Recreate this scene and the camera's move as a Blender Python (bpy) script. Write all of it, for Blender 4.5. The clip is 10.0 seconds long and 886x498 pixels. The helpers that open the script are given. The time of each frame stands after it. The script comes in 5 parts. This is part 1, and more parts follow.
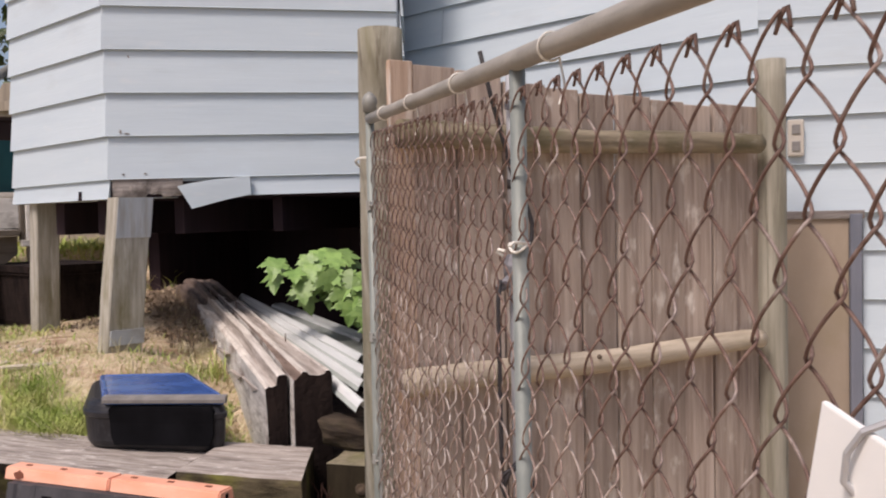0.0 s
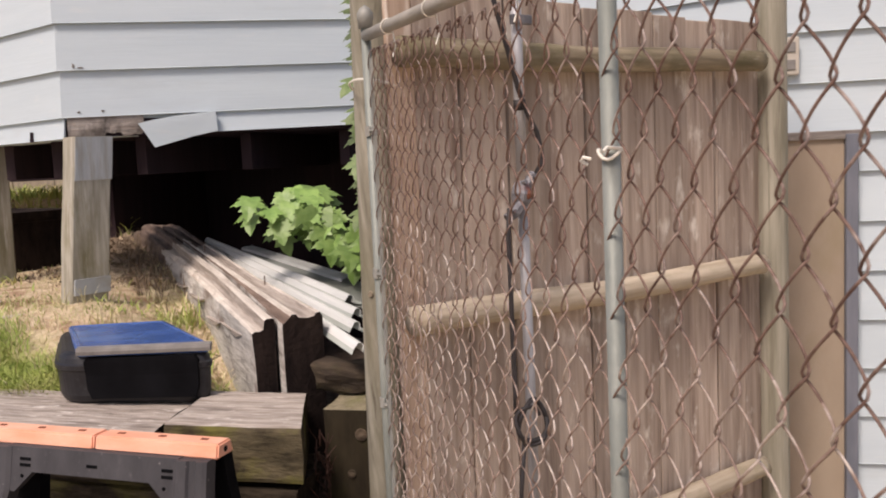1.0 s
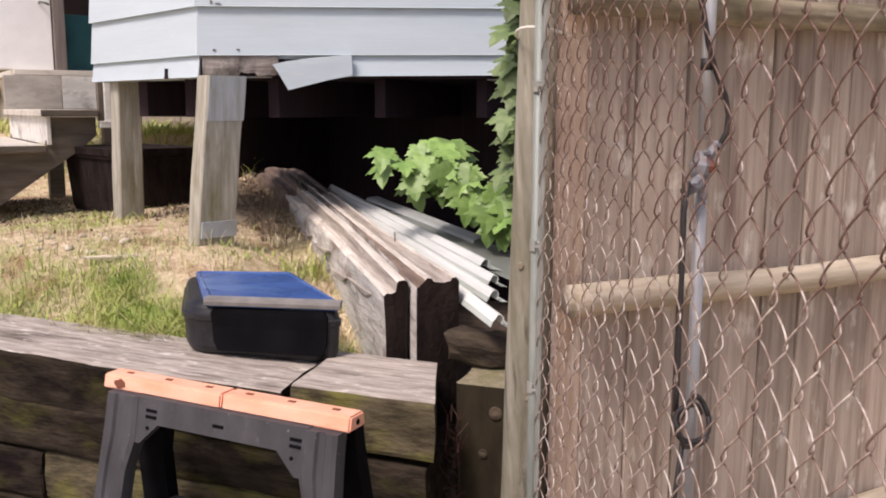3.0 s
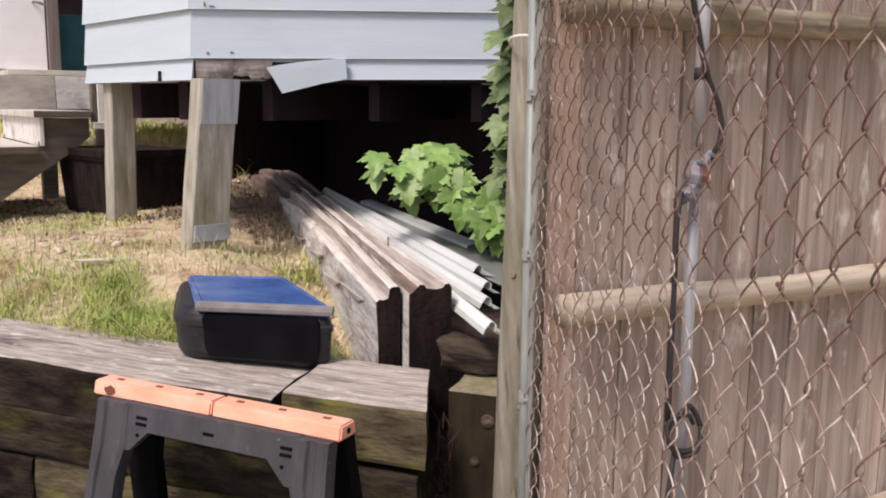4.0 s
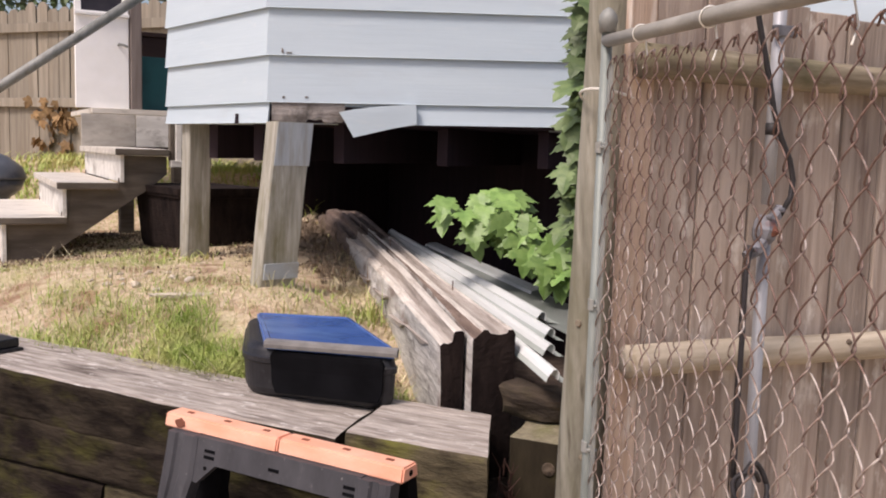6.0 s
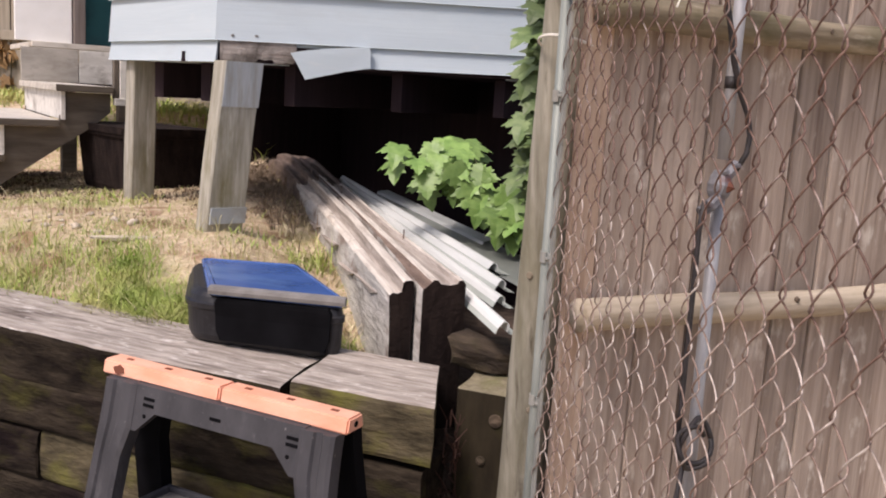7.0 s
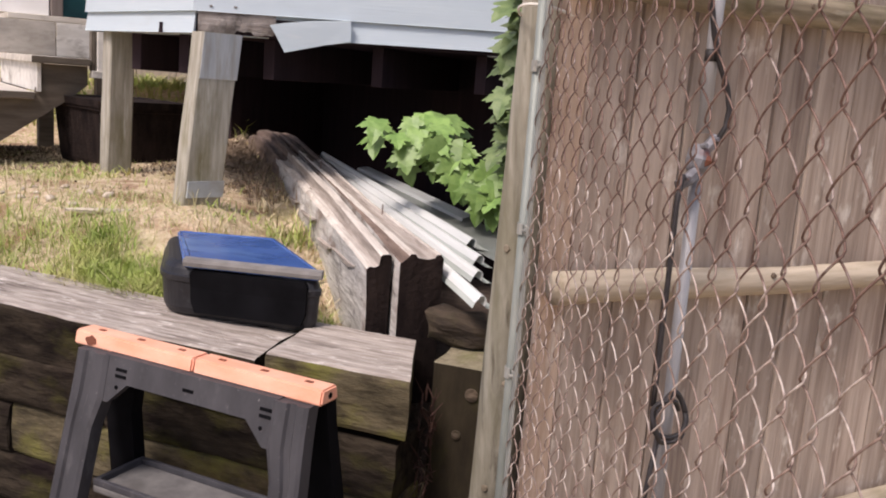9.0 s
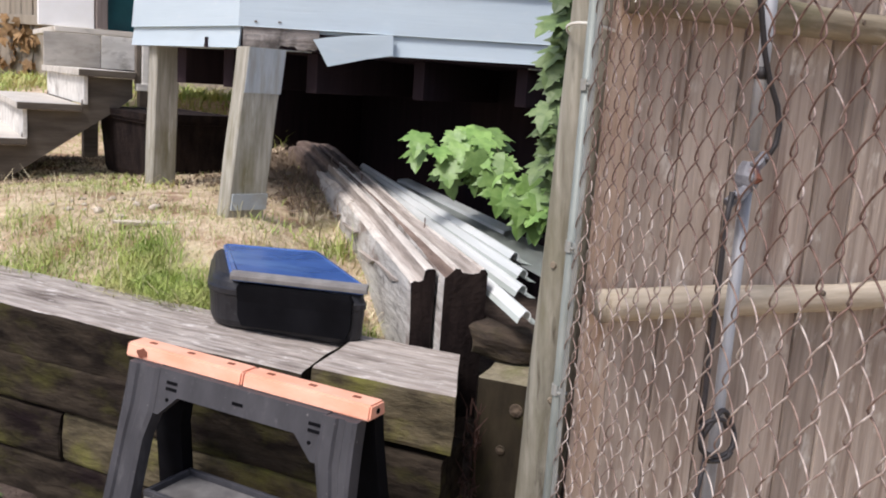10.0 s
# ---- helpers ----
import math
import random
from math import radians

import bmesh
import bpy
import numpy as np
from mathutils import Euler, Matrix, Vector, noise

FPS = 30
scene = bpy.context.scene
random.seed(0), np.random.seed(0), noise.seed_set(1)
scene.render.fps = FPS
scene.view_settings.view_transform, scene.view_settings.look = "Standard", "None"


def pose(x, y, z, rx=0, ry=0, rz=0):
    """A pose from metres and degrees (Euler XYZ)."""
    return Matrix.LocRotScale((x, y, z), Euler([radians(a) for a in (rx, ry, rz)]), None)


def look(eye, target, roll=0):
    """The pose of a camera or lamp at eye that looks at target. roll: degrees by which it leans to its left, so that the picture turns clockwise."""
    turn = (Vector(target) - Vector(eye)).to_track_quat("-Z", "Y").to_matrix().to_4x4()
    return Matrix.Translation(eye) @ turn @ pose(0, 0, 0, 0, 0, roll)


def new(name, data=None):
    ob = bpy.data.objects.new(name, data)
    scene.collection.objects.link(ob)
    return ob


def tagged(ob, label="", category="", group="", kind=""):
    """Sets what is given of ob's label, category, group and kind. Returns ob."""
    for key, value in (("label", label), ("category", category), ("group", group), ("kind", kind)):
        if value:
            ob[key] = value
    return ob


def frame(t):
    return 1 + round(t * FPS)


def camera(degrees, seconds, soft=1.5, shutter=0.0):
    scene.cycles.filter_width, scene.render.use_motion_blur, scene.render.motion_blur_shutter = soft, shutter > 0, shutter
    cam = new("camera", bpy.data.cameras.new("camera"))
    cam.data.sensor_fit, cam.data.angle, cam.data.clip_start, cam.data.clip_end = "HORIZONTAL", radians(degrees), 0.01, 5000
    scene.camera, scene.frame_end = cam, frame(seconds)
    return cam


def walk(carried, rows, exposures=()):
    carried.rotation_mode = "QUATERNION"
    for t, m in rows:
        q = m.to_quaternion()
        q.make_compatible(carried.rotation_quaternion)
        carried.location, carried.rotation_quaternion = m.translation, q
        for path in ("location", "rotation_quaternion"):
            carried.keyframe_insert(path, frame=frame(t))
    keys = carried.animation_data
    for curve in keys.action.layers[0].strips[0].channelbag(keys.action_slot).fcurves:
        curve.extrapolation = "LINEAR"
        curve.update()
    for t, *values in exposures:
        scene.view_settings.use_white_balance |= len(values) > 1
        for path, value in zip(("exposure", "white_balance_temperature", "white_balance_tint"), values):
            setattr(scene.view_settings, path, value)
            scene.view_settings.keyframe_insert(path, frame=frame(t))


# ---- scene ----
cam = camera(52.8, 10.0, soft=1.9, shutter=0.15)
PATH = [
    (0, (1.373, -0.002, 1.576), (0.883, 1.935, 1.503), -1.2),
    (0.5, (1.334, 0.033, 1.56), (0.704, 1.923, 1.391), -2.8),
    (1, (1.21, 0.111, 1.544), (0.829, 2.063, 1.337), -2.7),
    (1.5, (1.15, 0.192, 1.544), (0.682, 2.12, 1.29), -1.4),
    (2, (1.116, 0.289, 1.567), (0.694, 2.227, 1.315), -1.6),
    (2.5, (1.061, 0.247, 1.567), (0.591, 2.178, 1.342), -0.3),
    (3, (1.053, 0.277, 1.56), (0.449, 2.159, 1.251), 0.2),
    (3.2, (1.058, 0.279, 1.569), (0.463, 2.162, 1.257), 0.1),
    (4.3, (1.054, 0.291, 1.577), (0.451, 2.172, 1.267), 0.8),
    (4.5, (1.044, 0.282, 1.57), (0.419, 2.155, 1.253), 0.8),
    (5, (1.047, 0.269, 1.595), (0.364, 2.128, 1.315), 0.3),
    (5.2, (1.035, 0.284, 1.614), (0.307, 2.122, 1.308), 1.2),
    (6.3, (1.056, 0.251, 1.585), (0.334, 2.105, 1.385), 1.7),
    (6.5, (1.047, 0.272, 1.587), (0.36, 2.136, 1.36), 2.1),
    (7, (1.04, 0.303, 1.584), (0.422, 2.176, 1.256), 3.4),
    (7.5, (1.039, 0.31, 1.581), (0.454, 2.191, 1.233), 3.4),
    (8, (1.039, 0.313, 1.579), (0.475, 2.2, 1.23), 3.1),
    (8.5, (1.026, 0.31, 1.594), (0.367, 2.169, 1.263), 3.0),
    (9, (1.05, 0.318, 1.559), (0.473, 2.198, 1.196), 4.2),
    (9.5, (1.052, 0.297, 1.563), (0.349, 2.132, 1.194), 4.7),
    (10, (1.022, 0.301, 1.579), (0.374, 2.16, 1.226), 4.0),
]
EXPOSURES = [(0, 0.13, 6900, 20), (0.5, 0.0, 7300, 20), (1.0, 0.22, 7300, 20), (2.0, 0.50, 7000, 20), (3.0, 0.42, 6950, 20), (4.5, 0.34, 6800, 19), (6.5, 0.32, 6900, 20), (8.5, 0.35, 6650, 19), (9.0, 0.36, 6850, 20), (10, 0.41, 6300, 14)]
walk(cam, [(t, look(eye, target, roll)) for t, eye, target, roll in PATH], EXPOSURES)

# ---- light ----
world = bpy.data.worlds.new("sky")
scene.world = world
world.use_nodes = True
wn = world.node_tree.nodes
sky = wn.new("ShaderNodeTexSky")
sky.sky_type = "NISHITA"
sky.sun_disc = False
sky.sun_elevation = radians(56)
sky.sun_rotation = radians(201)
sky.air_density, sky.dust_density, sky.ozone_density = 1.0, 3.0, 1.0
wn["Background"].inputs["Strength"].default_value = 0.115
world.node_tree.links.new(sky.outputs["Color"], wn["Background"].inputs["Color"])
sun = new("sun", bpy.data.lights.new("sun", "SUN"))
sun.data.energy, sun.data.angle, sun.data.color = 2.5, radians(15), (1.0, 0.96, 0.9)
sun.matrix_world = look((-3.6, -6.6, 15.2), (0, 2.5, 1))



# ---- materials ----
def mat(name, c1, c2, rough=0.75, scale=(9, 9, 9), c3=None, s3=(1.5, 1.5, 1.5), amt3=0.6, lo3=0.5, bump=0.25, bscale=(60, 60, 60),
        metal=0.0, rand=0.12, spec=0.4, dist=0.004, c4=None, s4=(5, 5, 5), lo4=0.58, amt4=0.7):
    """Two colours in grain, a third and fourth in stains, relief, and a shift of value from piece to piece."""
    m = bpy.data.materials.new(name)
    m.use_nodes = True
    nt = m.node_tree
    n, lk = nt.nodes, nt.links.new
    bsdf = n["Principled BSDF"]
    tc = n.new("ShaderNodeTexCoord")
    info = n.new("ShaderNodeObjectInfo")
    shift = n.new("ShaderNodeVectorMath")
    shift.operation = "ADD"
    far = n.new("ShaderNodeMath")
    far.operation = "MULTIPLY"
    far.inputs[1].default_value = 37.0
    lk(info.outputs["Random"], far.inputs[0])
    lk(tc.outputs["Object"], shift.inputs[0])
    lk(far.outputs[0], shift.inputs[1])

    def tex(sc, detail=6.0):
        mp = n.new("ShaderNodeMapping")
        mp.inputs["Scale"].default_value = sc
        lk(shift.outputs[0], mp.inputs["Vector"])
        t = n.new("ShaderNodeTexNoise")
        t.inputs["Scale"].default_value, t.inputs["Detail"].default_value, t.inputs["Roughness"].default_value = 1.0, detail, 0.62
        lk(mp.outputs[0], t.inputs["Vector"])
        return t.outputs["Fac"]

    def ramp(sock, lo, hi):
        r = n.new("ShaderNodeMapRange")
        r.inputs[1].default_value, r.inputs[2].default_value = lo, hi
        lk(sock, r.inputs[0])
        return r.outputs[0]

    def mix(fac, a, b):
        x = n.new("ShaderNodeMix")
        x.data_type = "RGBA"
        lk(fac, x.inputs[0])
        for sock, v in ((x.inputs[6], a), (x.inputs[7], b)):
            if isinstance(v, tuple):
                sock.default_value = (*v, 1)
            else:
                lk(v, sock)
        return x.outputs[2]

    def times(sock, k):
        x = n.new("ShaderNodeMath")
        x.operation = "MULTIPLY"
        x.inputs[1].default_value = k
        lk(sock, x.inputs[0])
        return x.outputs[0]

    grain = tex(scale)
    col = mix(ramp(grain, 0.35, 0.65), c1, c2)
    if c3:
        col = mix(times(ramp(tex(s3), lo3, lo3 + 0.18), amt3), col, c3)
    if c4:
        col = mix(times(ramp(tex(s4), lo4, lo4 + 0.12), amt4), col, c4)
    hsv = n.new("ShaderNodeHueSaturation")
    lk(col, hsv.inputs["Color"])
    lk(ramp(info.outputs["Random"], 0.0, 1.0), hsv.inputs["Value"])
    hsv.inputs["Value"].links[0].from_node.inputs[3].default_value = 1.0 - rand
    hsv.inputs["Value"].links[0].from_node.inputs[4].default_value = 1.0 + rand
    lk(hsv.outputs[0], bsdf.inputs["Base Color"])
    rr = n.new("ShaderNodeMapRange")
    rr.inputs[3].default_value, rr.inputs[4].default_value = max(rough - 0.12, 0.02), min(rough + 0.12, 1.0)
    lk(grain, rr.inputs[0])
    lk(rr.outputs[0], bsdf.inputs["Roughness"])
    bsdf.inputs["Metallic"].default_value = metal
    bsdf.inputs["Specular IOR Level"].default_value = spec
    if bump:
        b = n.new("ShaderNodeBump")
        b.inputs["Strength"].default_value, b.inputs["Distance"].default_value = bump, dist
        lk(tex(bscale, 8.0), b.inputs["Height"])
        lk(b.outputs[0], bsdf.inputs["Normal"])
    return m


SIDING = mat("pale_blue_paint", (0.475, 0.56, 0.62), (0.525, 0.61, 0.665), 0.5, (0.9, 8, 8), (0.41, 0.46, 0.49), (1.2, 5, 5), 0.55, 0.56, 0.3, (5, 110, 110), rand=0.03, dist=0.003, c4=(0.58, 0.63, 0.66), s4=(7, 26, 26), lo4=0.60, amt4=0.5)
ROTTEN = mat("rotten_wood", (0.17, 0.145, 0.13), (0.30, 0.275, 0.26), 0.9, (4, 50, 50), (0.06, 0.05, 0.045), (9, 9, 9), 0.9, 0.5, 0.8, (12, 80, 80), dist=0.01)
POSTW = mat("weathered_post_wood", (0.25, 0.235, 0.19), (0.43, 0.41, 0.36), 0.85, (46, 46, 3.0), (0.17, 0.155, 0.085), (9, 9, 2.6), 0.8, 0.5, 0.4, (90, 90, 5), c4=(0.54, 0.53, 0.49), s4=(30, 30, 3), lo4=0.57, amt4=0.7)
TIMBER = mat("weathered_timber_top", (0.26, 0.222, 0.194), (0.56, 0.50, 0.452), 0.92, (7, 60, 60), (0.085, 0.060, 0.050), (3.0, 15, 15), 0.9, 0.535, 1.0, (14, 110, 110), c4=(0.82, 0.78, 0.74), s4=(15, 42, 42), lo4=0.59, amt4=0.9, dist=0.008)
MOSSYSHADE = mat("shaded_mossy_timber_face", (0.011, 0.008, 0.0065), (0.047, 0.037, 0.027), 0.92, (9, 24, 24), (0.072, 0.068, 0.021), (4, 7, 7), 0.85, 0.53, 1.0, (18, 50, 50), c4=(0.010, 0.006, 0.007), s4=(3.0, 9, 9), lo4=0.54, amt4=0.88, dist=0.010, spec=0.1)
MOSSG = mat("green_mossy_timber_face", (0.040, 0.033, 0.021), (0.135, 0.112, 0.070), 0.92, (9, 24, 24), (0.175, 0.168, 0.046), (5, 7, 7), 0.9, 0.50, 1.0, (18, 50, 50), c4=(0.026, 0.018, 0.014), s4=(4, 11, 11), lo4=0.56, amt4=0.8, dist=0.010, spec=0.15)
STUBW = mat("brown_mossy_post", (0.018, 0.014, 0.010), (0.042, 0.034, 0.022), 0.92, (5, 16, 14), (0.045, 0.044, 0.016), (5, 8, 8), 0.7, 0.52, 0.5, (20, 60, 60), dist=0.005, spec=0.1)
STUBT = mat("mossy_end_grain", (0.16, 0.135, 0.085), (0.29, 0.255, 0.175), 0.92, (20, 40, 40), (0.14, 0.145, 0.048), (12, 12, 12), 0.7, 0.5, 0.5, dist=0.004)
TWIGD = mat("dark_dead_stems", (0.030, 0.014, 0.011), (0.070, 0.032, 0.024), 0.9, (30, 30, 30), bump=0.2)
LOGW = mat("mossy_log", (0.022, 0.015, 0.011), (0.095, 0.070, 0.048), 0.92, (9, 20, 20), (0.055, 0.048, 0.022), (9, 9, 9), 0.7, 0.5, 0.9, (30, 80, 80), dist=0.01)
TIEW = mat("bleached_timber_top", (0.46, 0.412, 0.365), (0.71, 0.665, 0.605), 0.92, (4, 70, 70), (0.13, 0.092, 0.074), (5, 75, 75), 0.8, 0.60, 0.6, (8, 120, 120), c4=(0.31, 0.255, 0.215), s4=(5, 22, 22), lo4=0.56, amt4=0.6, dist=0.004)
TIEM = mat("brown_worn_timber", (0.25, 0.212, 0.186), (0.46, 0.41, 0.368), 0.92, (4, 60, 60), (0.07, 0.05, 0.042), (6, 60, 60), 0.8, 0.57, 0.8, (8, 110, 110), c4=(0.50, 0.45, 0.405), s4=(3, 30, 30), lo4=0.56, amt4=0.6, dist=0.005)
TIEF = mat("split_timber_side", (0.42, 0.40, 0.375), (0.66, 0.64, 0.61), 0.92, (6, 26, 30), (0.05, 0.037, 0.033), (8, 22, 20), 0.95, 0.565, 1.0, (10, 60, 70), c4=(0.20, 0.145, 0.118), s4=(5, 9, 8), lo4=0.535, amt4=0.8, dist=0.008)
TIESHADE = mat("shaded_brown_timber", (0.105, 0.072, 0.058), (0.24, 0.178, 0.145), 0.92, (5, 44, 44), (0.055, 0.037, 0.03), (9, 34, 30), 0.9, 0.55, 0.7, (14, 80, 60), c4=(0.36, 0.29, 0.245), s4=(5, 20, 20), lo4=0.60, amt4=0.7, dist=0.006)
CREOSHADE = mat("near_black_creosote_and_shade", (0.010, 0.007, 0.007), (0.028, 0.02, 0.018), 0.95, (20, 20, 6), bump=0.9, dist=0.008, spec=0.1)
FENCEW = mat("brown_fence_boards", (0.275, 0.212, 0.172), (0.475, 0.393, 0.333), 0.88, (34, 34, 2.0), (0.15, 0.096, 0.076), (22, 22, 1.5), 0.9, 0.555, 1.0, (130, 130, 5), rand=0.22, c4=(0.70, 0.645, 0.58), s4=(16, 16, 8), lo4=0.59, amt4=0.8)
ORANGEB = mat("orange_brown_board", (0.40, 0.285, 0.21), (0.54, 0.41, 0.32), 0.88, (42, 42, 3.0), (0.30, 0.185, 0.12), (18, 18, 1.6), 0.8, 0.52, 0.8, (110, 110, 5), c4=(0.68, 0.61, 0.54), s4=(26, 26, 4), lo4=0.56, amt4=0.8)
RAILW = mat("pale_rail_wood", (0.33, 0.275, 0.205), (0.50, 0.43, 0.34), 0.85, (3, 34, 34), (0.25, 0.22, 0.13), (6, 10, 10), 0.6, 0.52, 0.6, (6, 90, 90))
RAILD = mat("mossy_rail_wood", (0.145, 0.115, 0.078), (0.30, 0.25, 0.175), 0.88, (3, 30, 30), (0.105, 0.098, 0.045), (5, 9, 9), 0.8, 0.5, 0.6, (8, 90, 90), c4=(0.44, 0.40, 0.32), s4=(6, 30, 30), lo4=0.59, amt4=0.6)
KNOTP = mat("brown_knot", (0.15, 0.125, 0.09), (0.24, 0.20, 0.15), 0.9, (60, 60, 60))
KNOT = mat("dark_knot", (0.10, 0.075, 0.055), (0.17, 0.13, 0.10), 0.9)
ROUNDW = mat("grey_round_post_wood", (0.185, 0.172, 0.130), (0.375, 0.355, 0.295), 0.85, (30, 30, 1.6), (0.145, 0.135, 0.078), (9, 9, 2), 0.75, 0.5, 0.5, (90, 90, 4), c4=(0.085, 0.072, 0.050), s4=(36, 36, 2.2), lo4=0.57, amt4=0.85)
GALV = mat("galvanised_steel", (0.225, 0.23, 0.215), (0.33, 0.335, 0.315), 0.6, (30, 30, 12), (0.19, 0.16, 0.13), (9, 9, 6), 0.65, 0.52, 0.3, metal=0.2)
STEELG = mat("pale_green_grey_steel", (0.20, 0.225, 0.21), (0.29, 0.315, 0.295), 0.55, (30, 30, 8), (0.24, 0.23, 0.20), (12, 12, 5), 0.6, 0.56, 0.3, metal=0.2)
RAILM = mat("weathered_steel_rail", (0.34, 0.315, 0.275), (0.47, 0.44, 0.39), 0.5, (9, 40, 40), (0.26, 0.235, 0.20), (5, 12, 12), 0.7, 0.52, 0.3, metal=0.2)
PIPE = mat("grey_conduit", (0.29, 0.295, 0.315), (0.41, 0.415, 0.435), 0.5, (30, 30, 6), (0.22, 0.19, 0.18), (16, 16, 5), 0.6, 0.58, 0.2, metal=0.15)
SHEET = mat("galvanised_sheet", (0.72, 0.75, 0.74), (0.86, 0.88, 0.87), 0.36, (2, 18, 18), (0.46, 0.48, 0.46), (1.6, 14, 14), 0.7, 0.55, 0.06, metal=0.22)
SHEETG = mat("dull_grey_sheet_and_groove_shade", (0.38, 0.42, 0.39), (0.50, 0.54, 0.51), 0.45, (3, 12, 12), (0.30, 0.31, 0.28), (2, 6, 6), 0.6, 0.54, 0.06, metal=0.1)
WIREG = mat("grey_wire_hook", (0.42, 0.42, 0.43), (0.55, 0.55, 0.56), 0.5, bump=0.05, metal=0.3)
WIRE = mat("rusty_chain_wire", (0.105, 0.058, 0.046), (0.230, 0.150, 0.124), 0.75, (60, 60, 60), (0.50, 0.44, 0.41), (30, 30, 22), 0.8, 0.53, 0.4, (200, 200, 200), metal=0.15, dist=0.001)
WIREL = mat("dull_galvanised_wire", (0.17, 0.108, 0.086), (0.33, 0.245, 0.21), 0.72, (60, 60, 60), (0.62, 0.555, 0.51), (30, 30, 22), 0.85, 0.47, 0.4, (200, 200, 200), metal=0.15, dist=0.001)
RUST = mat("rusty_iron", (0.11, 0.06, 0.045), (0.22, 0.15, 0.12), 0.85, (60, 60, 60), (0.27, 0.26, 0.25), (34, 34, 34), 0.85, 0.45, 0.5, metal=0.3)
RUSTY = mat("dark_red_rust", (0.085, 0.028, 0.020), (0.16, 0.062, 0.040), 0.9, (60, 60, 60), bump=0.4)
COUPL = mat("grey_coupling_metal", (0.10, 0.10, 0.115), (0.21, 0.21, 0.23), 0.6, (40, 40, 40), (0.24, 0.07, 0.04), (22, 22, 22), 0.85, 0.56, 0.4, metal=0.2)
RUBBER = mat("black_cable", (0.02, 0.019, 0.02), (0.035, 0.03, 0.033), 0.6, (40, 40, 40), bump=0.1)
BLACKP = mat("scuffed_black_plastic", (0.010, 0.010, 0.013), (0.024, 0.024, 0.028), 0.4, (20, 20, 20), (0.14, 0.14, 0.15), (13, 13, 22), 0.45, 0.6, 0.15, rand=0.02, spec=0.35)
BLUEP = mat("blue_lid_plastic", (0.04, 0.095, 0.29), (0.06, 0.13, 0.36), 0.22, (7, 7, 7), (0.11, 0.20, 0.40), (3, 9, 9), 0.7, 0.48, 0.06, rand=0.02, spec=0.6)
TRIMP = mat("grey_edge_trim", (0.17, 0.16, 0.155), (0.26, 0.25, 0.24), 0.6, (20, 20, 20), bump=0.1)
ORANGE = mat("faded_orange_plastic", (0.82, 0.37, 0.245), (0.90, 0.48, 0.35), 0.45, (9, 20, 20), (0.50, 0.19, 0.10), (9, 14, 14), 0.75, 0.62, 0.12, rand=0.02)
GREYP = mat("grey_plastic", (0.036, 0.036, 0.042), (0.062, 0.061, 0.069), 0.6, (14, 14, 5), (0.13, 0.13, 0.135), (26, 26, 9), 0.55, 0.57, 0.15, rand=0.03, c4=(0.30, 0.29, 0.28), s4=(90, 90, 70), lo4=0.66, amt4=0.7)
# Near-black for hollows and rivets, and for shade painted onto plastic.
DARKSHADEP = mat("dark_plastic_and_shade", (0.003, 0.003, 0.004), (0.008, 0.008, 0.010), 0.85, bump=0.05, spec=0.08)
STEPW = mat("weathered_stair_tread", (0.50, 0.46, 0.40), (0.70, 0.66, 0.60), 0.85, (3, 30, 30), (0.25, 0.22, 0.19), (5, 9, 9), 0.6, 0.55, 0.4, (6, 80, 80))
RISERW = mat("worn_painted_riser", (0.58, 0.56, 0.52), (0.76, 0.74, 0.70), 0.8, (4, 14, 14), (0.20, 0.175, 0.15), (6, 6, 10), 0.75, 0.52, 0.3)
STRINGSHADE = mat("dark_stringer_and_side_shade", (0.085, 0.07, 0.055), (0.16, 0.135, 0.11), 0.9, (3, 20, 20), bump=0.5)
WHITEP = mat("worn_white_paint", (0.84, 0.83, 0.81), (0.90, 0.89, 0.88), 0.5, (6, 6, 6), (0.55, 0.52, 0.47), (5, 5, 3), 0.5, 0.6, 0.12)
TEAL = mat("teal_paint", (0.008, 0.075, 0.085), (0.012, 0.10, 0.11), 0.5, (8, 8, 8), bump=0.05)
BGFENCE = mat("grey_brown_fence", (0.23, 0.20, 0.16), (0.34, 0.30, 0.245), 0.9, (24, 24, 1.2), (0.22, 0.175, 0.125), (5, 5, 0.8), 0.6, 0.5, 0.4, (80, 80, 4))
TAN = mat("tan_painted_panel", (0.34, 0.27, 0.205), (0.40, 0.325, 0.25), 0.75, (6, 6, 2), (0.28, 0.23, 0.14), (3, 3, 2), 0.6, 0.5, 0.2)
JAMB = mat("slate_blue_jamb", (0.13, 0.145, 0.18), (0.19, 0.20, 0.24), 0.7, (20, 20, 3), bump=0.2)
# Near-black: the shade under the house is put into this colour.
SHADEDK = mat("near_black_shade_wood", (0.028, 0.0195, 0.024), (0.038, 0.027, 0.032), 0.95, (20, 20, 2), bump=0.3, spec=0.05)
LEAF = mat("maple_leaf", (0.125, 0.225, 0.055), (0.20, 0.32, 0.09), 0.45, (30, 30, 30), (0.085, 0.18, 0.045), (8, 8, 8), 0.5, 0.5, 0.2, rand=0.32)
DRYLEAF = mat("dry_brown_leaf", (0.20, 0.115, 0.05), (0.33, 0.21, 0.10), 0.8, (30, 30, 30), bump=0.2, rand=0.3)
LEAFD = mat("dark_leaf", (0.075, 0.122, 0.042), (0.140, 0.195, 0.078), 0.5, (30, 30, 30), bump=0.2, rand=0.35)
STEM = mat("green_brown_stem", (0.12, 0.11, 0.05), (0.18, 0.16, 0.08), 0.8)
